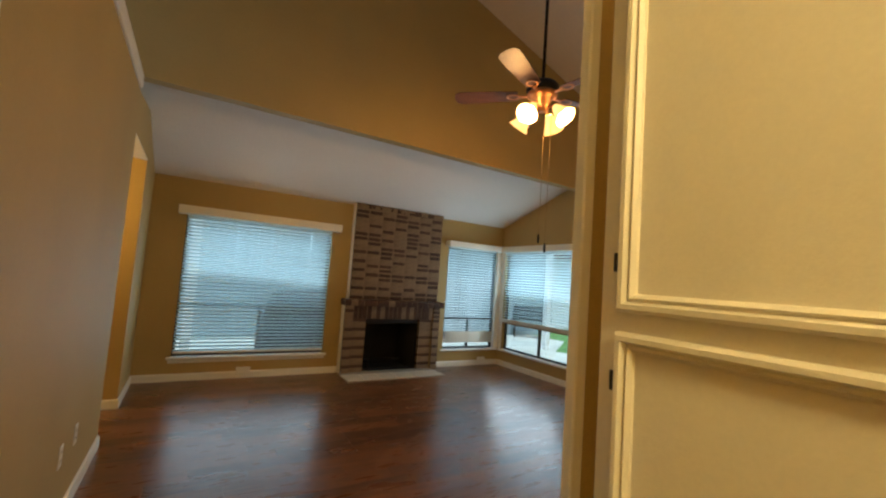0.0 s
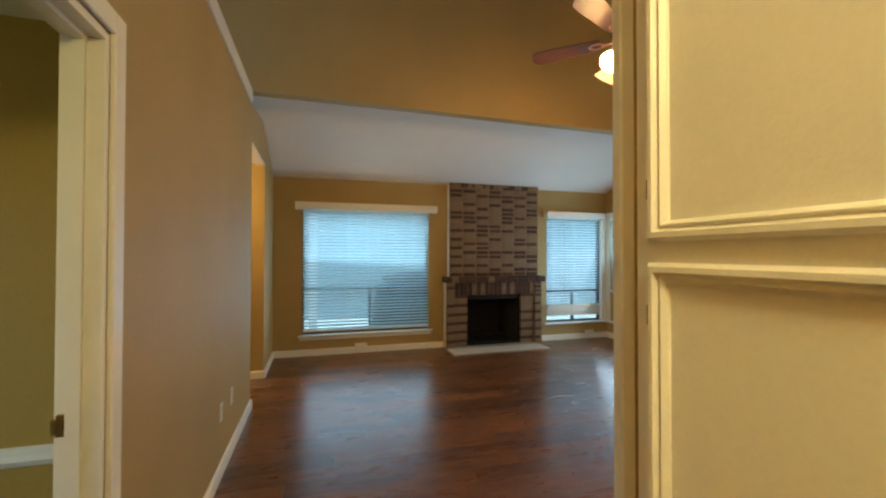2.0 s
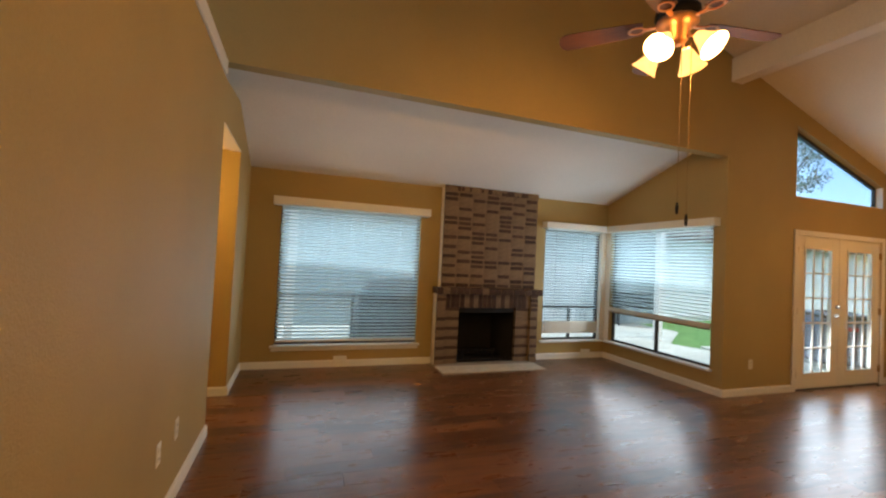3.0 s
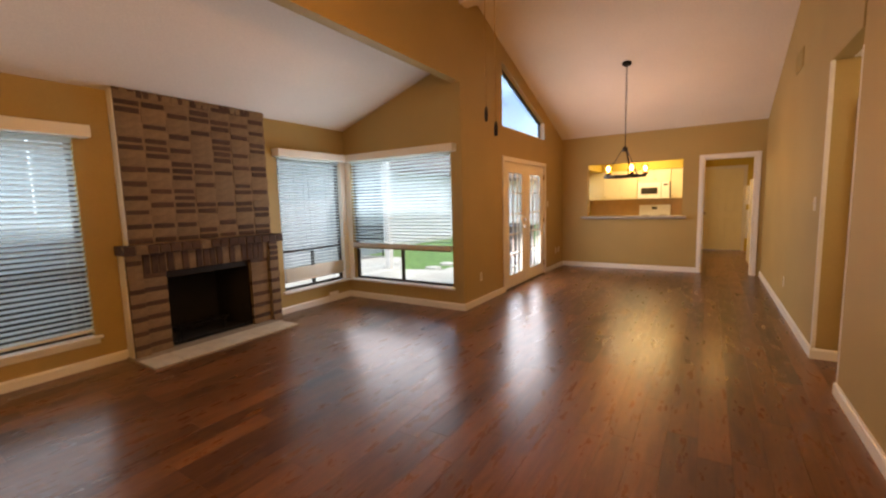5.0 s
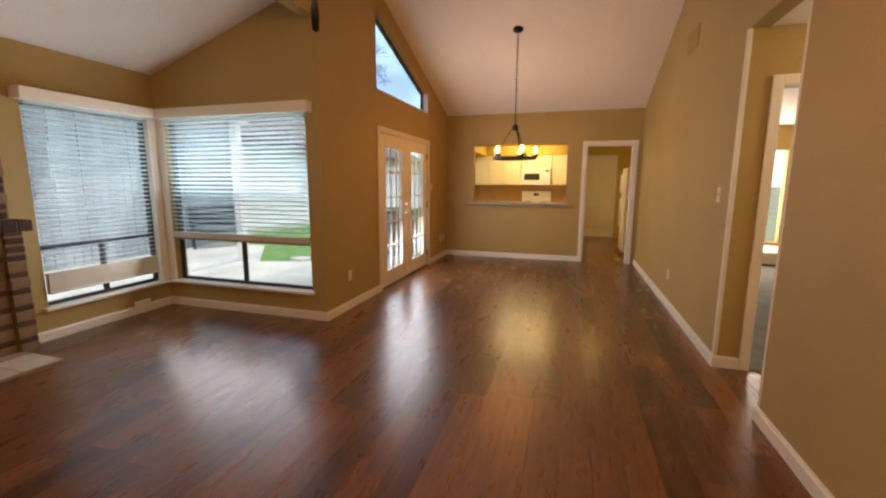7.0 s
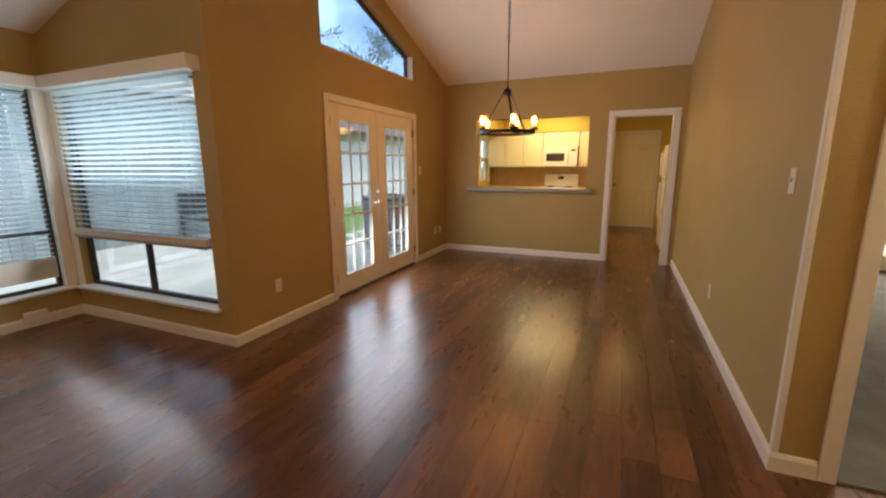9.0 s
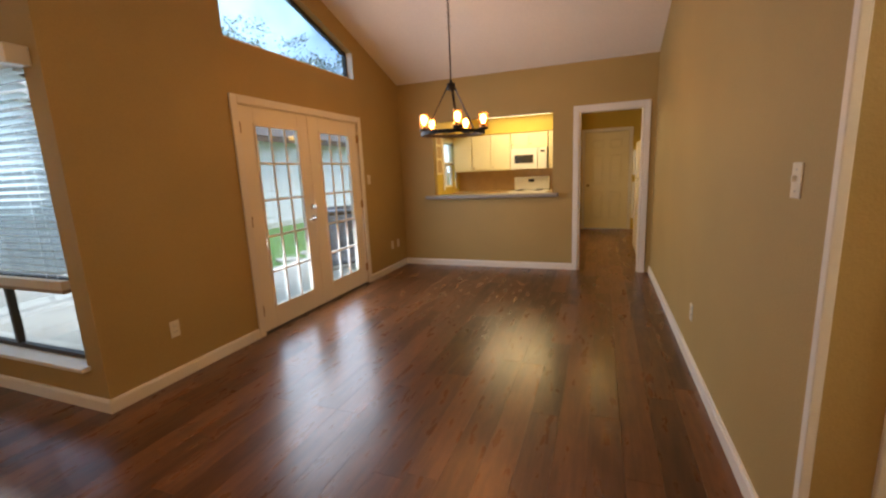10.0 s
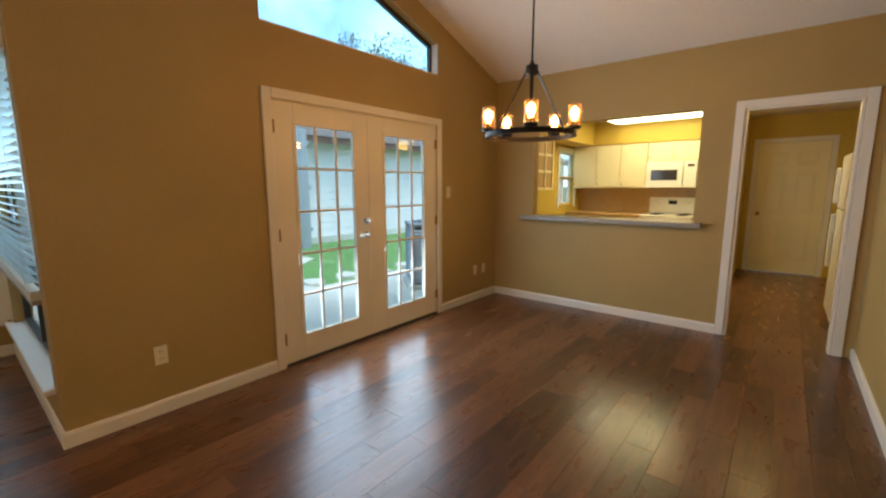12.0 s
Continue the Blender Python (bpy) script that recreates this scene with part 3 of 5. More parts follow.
valance(CX - 0.11, CX - 0.002, 4.40, NY - 0.003, 2.018, 2.117)


def blind(axis, centre, u0, u1, top, bottom, tilt, stack, label, sag=0.0):
    """A venetian blind: slats at 44 mm, ladder cords, bottom rail; stack is the number of slats gathered on the rail."""
    L = u1 - u0
    m = pose(centre, (u0 + u1) / 2, 0, 0, 0, 90) if axis == "x" else pose((u0 + u1) / 2, centre, 0)
    root = thing("window_blind", label, "blind", m)
    bm = bmesh.new()
    prof = [(-0.024, -0.0025), (-0.008, 0.0005), (0.008, 0.0005), (0.024, -0.0025)]
    lower = [(y, z - 0.0028) for y, z in reversed(prof)]
    ring = prof + lower
    a = [bm.verts.new((-L / 2, y, z)) for y, z in ring]
    b = [bm.verts.new((L / 2, y, z)) for y, z in ring]
    k = len(ring)
    for i in range(k):
        bm.faces.new((a[i], b[i], b[(i + 1) % k], a[(i + 1) % k]))
    bm.faces.new(list(reversed(a)))
    bm.faces.new(b)
    bmesh.ops.recalc_face_normals(bm, faces=bm.faces[:])
    me = mesh_of(bm, "slat", M_SLAT)
    gathered = me.copy()
    # stacked slats take the warm-lit colour
    gathered.materials[0] = M_STACK
    z = top
    rng = random.Random(int(L * 1000))
    low = bottom + 0.03 + stack * 0.0045
    while z > low:
        shared("slat", me, root, pose(0, rng.uniform(-0.001, 0.001), z, tilt + rng.uniform(-2.5, 2.5), rng.uniform(-0.12, 0.12) + sag, 0))
        z -= 0.044
    for i in range(stack):
        shared("slat", gathered, root, pose(rng.uniform(-0.002, 0.002), 0, bottom + 0.028 + i * 0.0045, 1, sag, 0))
    part("bottom_rail", boxed(-L / 2, L / 2, -0.024, 0.024, bottom, bottom + 0.022, 0.004), M_RAIL_SHADED if 0 < stack < 20 else M_DOOR, root)
    part("head_rail", boxed(-L / 2, L / 2, -0.028, 0.028, top + 0.02, top + 0.06, 0.002), M_SLAT, root)
    for u in (-L / 2 + 0.12, 0.0, L / 2 - 0.12):
        for y in (-0.026, 0.026):
            part("ladder_cord", tube(bmesh.new(), (u, y, bottom + 0.02), (u, y, top + 0.03), 0.0012, seg=5), M_SLAT, root)
    return root


# bottom rail as it looks in shade: the shade is put into its colour
M_RAIL_SHADED = material("shaded_rail", (0.30, 0.22, 0.14), 0.5, vary=0.1)
blind("y", NY - 0.008, W1[0] + 0.01, W1[1] - 0.01, 2.0, 0.33, -36, 0, "white slatted blind lowered over the wide window")
blind("y", NY - 0.012, W2[0] + 0.01, W2[1] - 0.06, 1.98, 0.40, -14, 36, "white slatted blind with open slats on the corner window")
blind("x", CX - 0.014, W3[0] + 0.01, W3[1] - 0.03, 1.98, 0.755, 16, 12, "white slatted blind half raised over the corner window")

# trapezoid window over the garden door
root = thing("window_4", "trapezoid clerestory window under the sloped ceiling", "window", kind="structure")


def prism(pts, y0, y1):
    bm = bmesh.new()
    a = [bm.verts.new((x, y0, z)) for x, z in pts]
    b = [bm.verts.new((x, y1, z)) for x, z in pts]
    k = len(pts)
    bm.faces.new(a)
    bm.faces.new(list(reversed(b)))
    for i in range(k):
        bm.faces.new((a[i], a[(i + 1) % k], b[(i + 1) % k], b[i]))
    bmesh.ops.recalc_face_normals(bm, faces=bm.faces[:])
    return bm


x0, x1, zb = TRAP[0], TRAP[1], 2.485
for nm, pts in (("window_frame", [(x0, zb), (x1, zb), (x1, zb + 0.03), (x0, zb + 0.03)]), ("window_frame", [(x1 - 0.03, zb + 0.03), (x1, zb + 0.03), (x1, trap_top(x1)), (x1 - 0.03, trap_top(x1 - 0.03))]),
                ("window_frame", [(x0, zb + 0.03), (x0 + 0.03, zb + 0.03), (x0 + 0.03, trap_top(x0 + 0.03)), (x0, trap_top(x0))]),
                ("window_frame", [(x0 + 0.03, trap_top(x0 + 0.03) - 0.035), (x1 - 0.03, trap_top(x1 - 0.03) - 0.035), (x1 - 0.03, trap_top(x1 - 0.03)), (x0 + 0.03, trap_top(x0 + 0.03))])):
    part(nm, prism(pts, BY + 0.075, BY + 0.115), M_BRONZE, root)
pn = part("pane", prism([(x0 + 0.03, zb + 0.03), (x1 - 0.03, zb + 0.03), (x1 - 0.03, trap_top(x1 - 0.03) - 0.035), (x0 + 0.03, trap_top(x0 + 0.03) - 0.035)], BY + 0.092, BY + 0.098), M_TINTED, root)
pn.visible_shadow = False
for pts in ([(x1 - 0.004, zb), (x1 + 0.002, zb), (x1 + 0.002, trap_top(x1)), (x1 - 0.004, trap_top(x1))], [(x0, zb - 0.002), (x1 - 0.004, zb - 0.002), (x1 - 0.004, zb + 0.006), (x0, zb + 0.006)]):
    part("reveal", prism(pts, BY - 0.003, BY + 0.075), M_TRIM, root, "white painted reveal")


for bm in (boxed(FD[0] - 0.001, FD[0] + 0.009, BY + 0.004, BY + 0.116, 0.0, 2.008), boxed(FD[1] - 0.009, FD[1] + 0.001, BY + 0.004, BY + 0.116, 0.0, 2.008), boxed(FD[0] + 0.009, FD[1] - 0.009, BY + 0.004, BY + 0.116, 1.986, 2.009)):
    tagged(part("trim_door_jamb", bm, M_TRIM), "white painted door jamb", "trim", kind="structure")


# ---- garden doors ----
def garden_door(name, xa, xb, knob):
    root = thing(name, "white glazed french door with fifteen panes, closed", "door", kind="structure")
    y0, y1, z0, z1 = BY + 0.012, BY + 0.056, 0.018, 1.985
    ga, gb, gz0, gz1 = xa + 0.165, xb - 0.165, 0.21, 1.835
    for a, b, p, q, nm in ((xa, ga, z0, z1, "stile"), (gb, xb, z0, z1, "stile"), (ga, gb, z0, gz0, "bottom_rail"), (ga, gb, gz1, z1, "top_rail")):
        part(nm, boxed(a, b, y0, y1, p, q, 0.002), M_DOOR, root)
    for a, b, p, q in ((ga - 0.014, ga + 0.012, gz0 - 0.014, gz1 + 0.014), (gb - 0.012, gb + 0.014, gz0 - 0.014, gz1 + 0.014), (ga + 0.012, gb - 0.012, gz0 - 0.014, gz0 + 0.012), (ga + 0.012, gb - 0.012, gz1 - 0.012, gz1 + 0.014)):
        part("glazing_frame", boxed(a, b, y0 - 0.008, y0 + 0.003, p, q, 0.003), M_DOOR, root)
    pane = part("pane", boxed(ga, gb, y0 + 0.017, y0 + 0.023, gz0, gz1), M_GLASS, root)
    pane.visible_shadow = False
    for i in (1, 2):
        x = ga + (gb - ga) * i / 3
        part("muntin", boxed(x - 0.010, x + 0.010, y0 - 0.005, y0 + 0.014, gz0 + 0.012, gz1 - 0.012, 0.003), M_TRIM, root)
    for i in range(1, 5):
        z = gz0 + (gz1 - gz0) * i / 5
        part("muntin", boxed(ga + 0.012, gb - 0.012, y0 - 0.003, y0 + 0.013, z - 0.010, z + 0.010, 0.003), M_TRIM, root)
    if knob:
        x = xb - 0.055
        bm = lathe(bmesh.new(), [(0.028, 0), (0.028, 0.006), (0.012, 0.010), (0.012, 0.022), (0.020, 0.030), (0.020, 0.036), (0.0, 0.040)], 20)
        bm.transform(pose(x, y0, 1.075, 90))
        part("deadbolt", bm, M_CHROME, root, "nickel deadbolt", True)
        bm = lathe(bmesh.new(), [(0.030, 0), (0.030, 0.006), (0.012, 0.012), (0.012, 0.035)], 20)
        bm.transform(pose(x, y0, 0.955, 90))
        h = part("door_handle", bm, M_CHROME, root, "nickel lever handle", True)
        bm = tube(bmesh.new(), (x, y0 - 0.035, 0.955), (x - 0.095, y0 - 0.04, 0.952), 0.009, 0.007)
        part("lever", bm, M_CHROME, h)
    return root


garden_door("door_1", 6.745, 7.628, True)
garden_door("door_2", 7.632, 8.515, False)
for x in (6.738, 8.522):
    for z in (0.22, 1.02, 1.80):
        hinge = thing("door_hinge", "bronze door hinge beside the glazed door", "hinge")
        part("barrel", tube(bmesh.new(), (x, BY - 0.006, z - 0.045), (x, BY - 0.006, z + 0.045), 0.008, seg=10), M_BRASS, hinge)
        part("leaf", boxed(x - 0.014, x + 0.014, BY - 0.003, BY + 0.012, z - 0.045, z + 0.045), M_BRASS, hinge)
tagged(part("trim_threshold", boxed(6.735, 8.525, BY - 0.012, BY + 0.11, 0, 0.016, 0.004), M_BRONZE), "dark metal door threshold", "threshold", kind="structure")
tagged(part("trim_door_astragal", boxed(7.612, 7.648, BY + 0.006, BY + 0.0125, 0.02, 1.985, 0.002), M_DOOR), "white strip where the doors meet", "trim", kind="structure")


# ---- fireplace ----
fp = thing("fireplace", "brick fireplace with dark and tan bricks and soot-black firebox", "fireplace")
FX0, FX1, FY = 2.585, 4.085, 6.25
PX0, PX1, OX0, OX1 = 2.53, 4.125, 2.865, 3.77   # outer sides of the piers; sides of the opening
part("chimney_breast", boxed(FX0 + 0.004, FX1 - 0.004, FY + 0.006, NY - 0.002, 1.03, bay(FY) - 0.008), M_MORTAR, fp, "grey mortar behind the bricks")
part("pier", boxed(PX0 + 0.004, 2.658, FY - 0.043, NY - 0.002, 0, 0.985), M_MORTAR, fp)
part("pier", boxed(2.658, OX0, FY - 0.008, NY - 0.002, 0, 0.795), M_MORTAR, fp)
part("pier", boxed(4.002, PX1 - 0.004, FY - 0.043, NY - 0.002, 0, 0.985), M_MORTAR, fp)
part("pier", boxed(OX1, 4.002, FY - 0.008, NY - 0.002, 0, 0.795), M_MORTAR, fp)
part("lintel", boxed(2.659, 4.001, FY - 0.022, NY - 0.002, 0.796, 0.985), M_MORTAR, fp)
part("mantel_core", boxed(2.50, 4.155, FY - 0.110, NY - 0.003, 0.986, 1.066), M_MORTAR, fp)
part("firebox_back", boxed(OX0 + 0.12, OX1 - 0.12, 6.80, 6.84, 0.0, 0.79), M_SOOT, fp, "sooty back of the firebox")
for sgn, xa, xb in ((1, OX0, OX0 + 0.12), (-1, OX1, OX1 - 0.12)):
    bm = bmesh.new()
    ring = [(xa, FY + 0.05), (xb, 6.80), (xb - sgn * 0.04, 6.84), (xa - sgn * 0.008, FY + 0.05)]
    lo, hi = [bm.verts.new((x, y, 0.0)) for x, y in ring], [bm.verts.new((x, y, 0.786)) for x, y in ring]
    bm.faces.new(lo), bm.faces.new(hi)
    for i in range(4):
        bm.faces.new((lo[i], lo[(i + 1) % 4], hi[(i + 1) % 4], hi[i]))
    bmesh.ops.recalc_face_normals(bm, faces=bm.faces[:])
    part("firebox_side", bm, M_SOOT, fp)
part("firebox_floor", boxed(OX0 + 0.002, OX1 - 0.002, FY + 0.02, 6.84, -0.01, 0.012), M_SOOT, fp)
part("firebox_top", boxed(OX0 + 0.002, OX1 - 0.002, FY + 0.05, 6.84, 0.775, 0.787), M_SOOT, fp)
scr = part("fire_screen", boxed(OX0, OX1, FY + 0.03, FY + 0.04, 0.72, 0.785, 0.002), M_IRON, fp, "black metal screen frame")
for a, b, p, q in ((OX0, OX0 + 0.025, 0.02, 0.72), (OX1 - 0.025, OX1, 0.02, 0.72), (OX0 + 0.025, OX1 - 0.025, 0.02, 0.05)):
    part("screen_bar", boxed(a, b, FY + 0.03, FY + 0.042, p, q, 0.002), M_IRON, scr)
gr = part("grate", boxed(3.02, 3.58, 6.48, 6.50, 0.10, 0.12, 0.003), M_IRON, fp, "black iron log grate")
for i in range(6):
    part("grate_bar", tube(bmesh.new(), (3.05 + 0.1 * i, 6.40, 0.16), (3.05 + 0.1 * i, 6.72, 0.10), 0.010, seg=8), M_IRON, gr)
for x in (3.06, 3.54):
    part("grate_leg", boxed(x - 0.01, x + 0.01, 6.47, 6.49, 0.012, 0.11), M_IRON, gr)

BRICKS = {}


def brick(L, D, H, at, dark, rng):
    key = (round(L, 3), round(D, 3), round(H, 3), dark)
    if key not in BRICKS:
        BRICKS[key] = mesh_of(boxed(-L / 2, L / 2, -D / 2, D / 2, -H / 2, H / 2, 0.006 if dark else 0.001), "brick", M_BRICK_D if dark else M_BRICK)
    x, y, z = at
    shared("brick", BRICKS[key], fp, pose(x + rng.uniform(-0.003, 0.003), y + rng.uniform(-0.0025, 0.0025), z + rng.uniform(-0.002, 0.002), 0, rng.uniform(-0.9, 0.9), rng.uniform(-0.5, 0.5)))


rb = random.Random(4)
cols, rows = 7, 22
cw, rh, z00 = (FX1 - FX0) / cols, 0.0672, 1.075
for c in range(cols):
    last = 0
    for r in range(rows + 1):
        z = z00 + (r + 0.5) * rh
        if z + rh / 2 > bay(FY) + 0.01:
            break
        dark = rb.random() < (0.76 if last == 0 else 0.46 if last == 1 else 0.20)
        last = last + 1 if dark else 0
        brick(cw - (rb.choice((0.014, 0.020, 0.028)) if dark else 0.001), 0.05, rh - (rb.choice((0.018, 0.023)) if dark else 0.0), (FX0 + (c + 0.5) * cw, FY + 0.025, z), dark, rb)
x = FX0 + 0.03
while x < FX1 - 0.01:
    brick(0.052, 0.05, 0.07, (x, FY + 0.024, bay(FY) - 0.042), rb.random() < 0.5, rb)
    x += 0.0605
# mantel of bricks laid on edge, soldier course under it
n = 17
for i in range(n):
    brick(1.665 / n - 0.006, 0.215, 0.088, (2.495 + (i + 0.5) * 1.665 / n, FY - 0.01, 1.030), rb.random() < 0.8, rb)
n = 19
for i in range(n):
    brick(1.34 / n - 0.006, 0.06, 0.188, (2.665 + (i + 0.5) * 1.34 / n, FY + 0.0, 0.887), rb.random() < 0.85, rb)
# stepped piers
for xa, xb, y, top in ((PX0, 2.66, FY - 0.05, 0.985), (2.665, OX0 + 0.004, FY - 0.015, 0.79), (OX1 - 0.004, 3.995, FY - 0.015, 0.79), (4.0, PX1, FY - 0.05, 0.985)):
    r = 0
    while (r + 1) * rh <= top + 0.025:
        dark = r % 2 == 1 if rb.random() < 0.85 else rb.random() < 0.5
        brick(xb - xa - 0.004, 0.09, rh - (0.022 if dark else 0.002), ((xa + xb) / 2, y + 0.045, (r + 0.5) * rh), dark, rb)
        r += 1
hearth = thing("hearth", "cream ceramic tile hearth flush with the floor", "hearth")
part("grout", boxed(2.50, 4.02, 5.755, FY + 0.15, 0.0, 0.012), M_GROUT, hearth)
tm = mesh_of(boxed(-0.1215, 0.1215, -0.168, 0.168, -0.004, 0.004, 0.002), "tile", M_TILE)
for i in range(6):
    shared("tile", tm, hearth, pose(2.628 + i * 0.2525, 5.928, 0.0155))

# ---- ceiling fan ----
fan = thing("ceiling_fan", "wooden ceiling fan with five blades and four lit shades, at rest", "ceiling fan", pose(*FAN_AT, 0))
FZ = 2.97
part("downrod", tube(bmesh.new(), (0, 0, FZ + 0.05), (0, 0, roof(FAN_AT[0]) - 0.02), 0.013), M_IRON, fan, "dark metal downrod", True)
part("canopy", lathe(bmesh.new(), [(0.0, -0.11), (0.03, -0.11), (0.065, -0.05), (0.075, 0.03), (0.0, 0.03)], 24, (0, 0, roof(FAN_AT[0]))), M_IRON, fan, "", True)
part("motor_housing", lathe(bmesh.new(), [(0.0, 0.11), (0.03, 0.11), (0.05, 0.09), (0.10, 0.075), (0.125, 0.05), (0.128, 0.015), (0.11, -0.005), (0.06, -0.01), (0.0, -0.01)], 32, (0, 0, FZ)), M_IRON, fan, "dark bronze motor housing", True)
part("hub", lathe(bmesh.new(), [(0.0, -0.005), (0.115, -0.008), (0.118, -0.03), (0.09, -0.05), (0.07, -0.06), (0.062, -0.13), (0.045, -0.15), (0.0, -0.155)], 32, (0, 0, FZ)), M_COPPER, fan, "copper coloured switch housing", True)
for k in range(5):
    a = -9.5 + 72 * k
    m = pose(0, 0, FZ - 0.018, 0, 0, a)
    bm = bmesh.new()
    outline = [(0.19, 0.052), (0.30, 0.062), (0.56, 0.072), (0.66, 0.072), (0.695, 0.048), (0.705, 0.0)]
    pts = outline + [(x, -y) for x, y in reversed(outline[:-1])]
    up = [bm.verts.new((x, y, 0.003 + y * 0.21)) for x, y in pts]
    dn = [bm.verts.new((x, y, -0.003 + y * 0.21)) for x, y in pts]
    bm.faces.new(up)
    bm.faces.new(list(reversed(dn)))
    for i in range(len(pts)):
        j = (i + 1) % len(pts)
        bm.faces.new((up[i], dn[i], dn[j], up[j]))
    bmesh.ops.recalc_face_normals(bm, faces=bm.faces[:])
    bl = part("blade", bm, M_BLADE, fan)
    bl.matrix_basis = m
    bm = bmesh.new()
    torus(bm, 0.038, 0.008, 0.005, 20, 6, (0.225, 0, -0.008), 1.25)
    box(bm, 0.09, 0.185, -0.016, 0.016, -0.014, -0.004, 0.003)
    ir = part("blade_iron", bm, M_COPPER, fan, "ornate copper blade bracket", True)
    ir.matrix_basis = m
BULBS = [(16, 0), (106, 1), (196, 2), (286, 3)]
for a, i in BULBS:
    m = pose(0, 0, FZ - 0.115, 0, 0, a)
    arm = part("lamp_arm", tube(bmesh.new(), (0.04, 0, 0), (0.115, 0, -0.03), 0.011), M_COPPER, fan, "", True)
    arm.matrix_basis = m
    bm = lathe(bmesh.new(), [(0.024, 0.0), (0.034, -0.02), (0.047, -0.06), (0.066, -0.105), (0.085, -0.14), (0.082, -0.14), (0.063, -0.105), (0.044, -0.06), (0.031, -0.022), (0.022, -0.004)], 24)
    bm.transform(pose(0.115, 0, -0.025, 0, -42, 0))
    sh = part("shade", bm, M_SHADE, fan, "frosted tulip glass shade, lit", True)
    sh.matrix_basis = m
    bm = bmesh.new()
    bmesh.ops.create_uvsphere(bm, u_segments=14, v_segments=10, radius=0.036)
    bm.transform(pose(0.115, 0, -0.025, 0, -42, 0) @ pose(0, 0, -0.085))
    bu = part("bulb", bm, M_BULB, sh, "", True)
    p = pose(*FAN_AT, FZ - 0.115, 0, 0, a) @ pose(0.115, 0, -0.025, 0, -42, 0) @ Vector((0, 0, -0.15))
    lamp("bulb_fan", "POINT", p, 5.2, WARM, 0.05)
for dx, dz in ((0.0, 1.80), (0.035, 1.73)):
    part("pull_chain", tube(bmesh.new(), (0.02 + dx, -0.02 - dx, FZ - 0.15), (0.02 + dx, -0.02 - dx, dz), 0.0022, seg=6), M_BRASS, fan)
    part("pull_knob", lathe(bmesh.new(), [(0.0, 0.055), (0.006, 0.05), (0.010, 0.02), (0.008, -0.015), (0.0, -0.02)], 12, (0.02 + dx, -0.02 - dx, dz)), M_IRON, fan, "dark turned pull knob", True)

# ---- chandelier ----
ch = thing("chandelier", "black iron ring chandelier with five lit glass cups", "chandelier", pose(*CHAND_AT, 0))
RZ, RR = 1.70, 0.275
bm = bmesh.new()
lathe(bm, [(RR - 0.012, -0.014), (RR + 0.012, -0.014), (RR + 0.012, 0.016), (RR - 0.012, 0.016), (RR - 0.012, -0.014)], 48, (0, 0, RZ))
part("ring", bm, M_IRON, ch, "flat black iron ring")
part("hub", lathe(bmesh.new(), [(0.0, 0.05), (0.012, 0.05), (0.014, 0.03), (0.038, 0.025), (0.038, -0.03), (0.022, -0.04), (0.0, -0.04)], 20, (0, 0, 2.10)), M_IRON, ch, "", True)
part("stem", tube(bmesh.new(), (0, 0, 2.12), (0, 0, 2.55), 0.006), M_IRON, ch)
zc = 2.56
k = 0
while zc < roof(CHAND_AT[0]) - 0.06:
    bm = torus(bmesh.new(), 0.013, 0.0032, None, 14, 6, (0, 0, 0), 0.65)
    bm.transform(pose(0, 0, zc, 90, 0, 90 * (k % 2)) @ pose(0, 0, 0, 0, 0, 90))
    part("chain_link", bm, M_IRON, ch)
    zc, k = zc + 0.021, k + 1
part("cord", tube(bmesh.new(), (0.004, 0, 2.5), (0.003, 0, roof(CHAND_AT[0]) - 0.03), 0.003, seg=6), M_IRON, ch)
part("canopy", lathe(bmesh.new(), [(0.0, -0.035), (0.045, -0.035), (0.062, -0.02), (0.064, 0.02), (0.0, 0.02)], 28, (0, 0, roof(CHAND_AT[0]))), M_IRON, ch, "dark round canopy", True)
for a in (208, 328, 88):
    bm = boxed(-0.011, 0.011, -0.003, 0.003, 0, math.hypot(RR - 0.03, 0.40), 0.002)
    bm.transform(pose(0.03 * math.cos(radians(a)), 0.03 * math.sin(radians(a)), 2.11, 0, 0, a + 90) @ pose(0, 0, 0, 180 - math.degrees(math.atan2(RR - 0.03, 0.40)), 0, 0))
    part("strut", bm, M_IRON, ch)
for i in range(5):
    a = 208 + 72 * i
    c, s = math.cos(radians(a)), math.sin(radians(a))
    part("cup_base", lathe(bmesh.new(), [(0.0, 0.02), (0.036, 0.02), (0.042, 0.03), (0.042, 0.04), (0.018, 0.042), (0.018, 0.07), (0.0, 0.07)], 20, (RR * c, RR * s, RZ)), M_IRON, ch, "", True)
    cup = part("glass_cup", lathe(bmesh.new(), [(0.040, 0.04), (0.041, 0.165), (0.0385, 0.165), (0.0375, 0.042)], 24, (RR * c, RR * s, RZ)), M_CUP, ch, "clear glass cup", True)
    cup.visible_shadow = False
    bm = lathe(bmesh.new(), [(0.0, 0.068), (0.013, 0.07), (0.016, 0.085), (0.025, 0.11), (0.022, 0.135), (0.008, 0.150), (0.0, 0.152)], 16, (RR * c, RR * s, RZ))
    part("bulb", bm, M_FILAMENT, ch, "glowing filament bulb", True).visible_shadow = False
    lamp("bulb_chandelier", "POINT", (CHAND_AT[0] + RR * c, CHAND_AT[1] + RR * s, RZ + 0.115), 0.27, (1.0, 0.43, 0.11), 0.02)


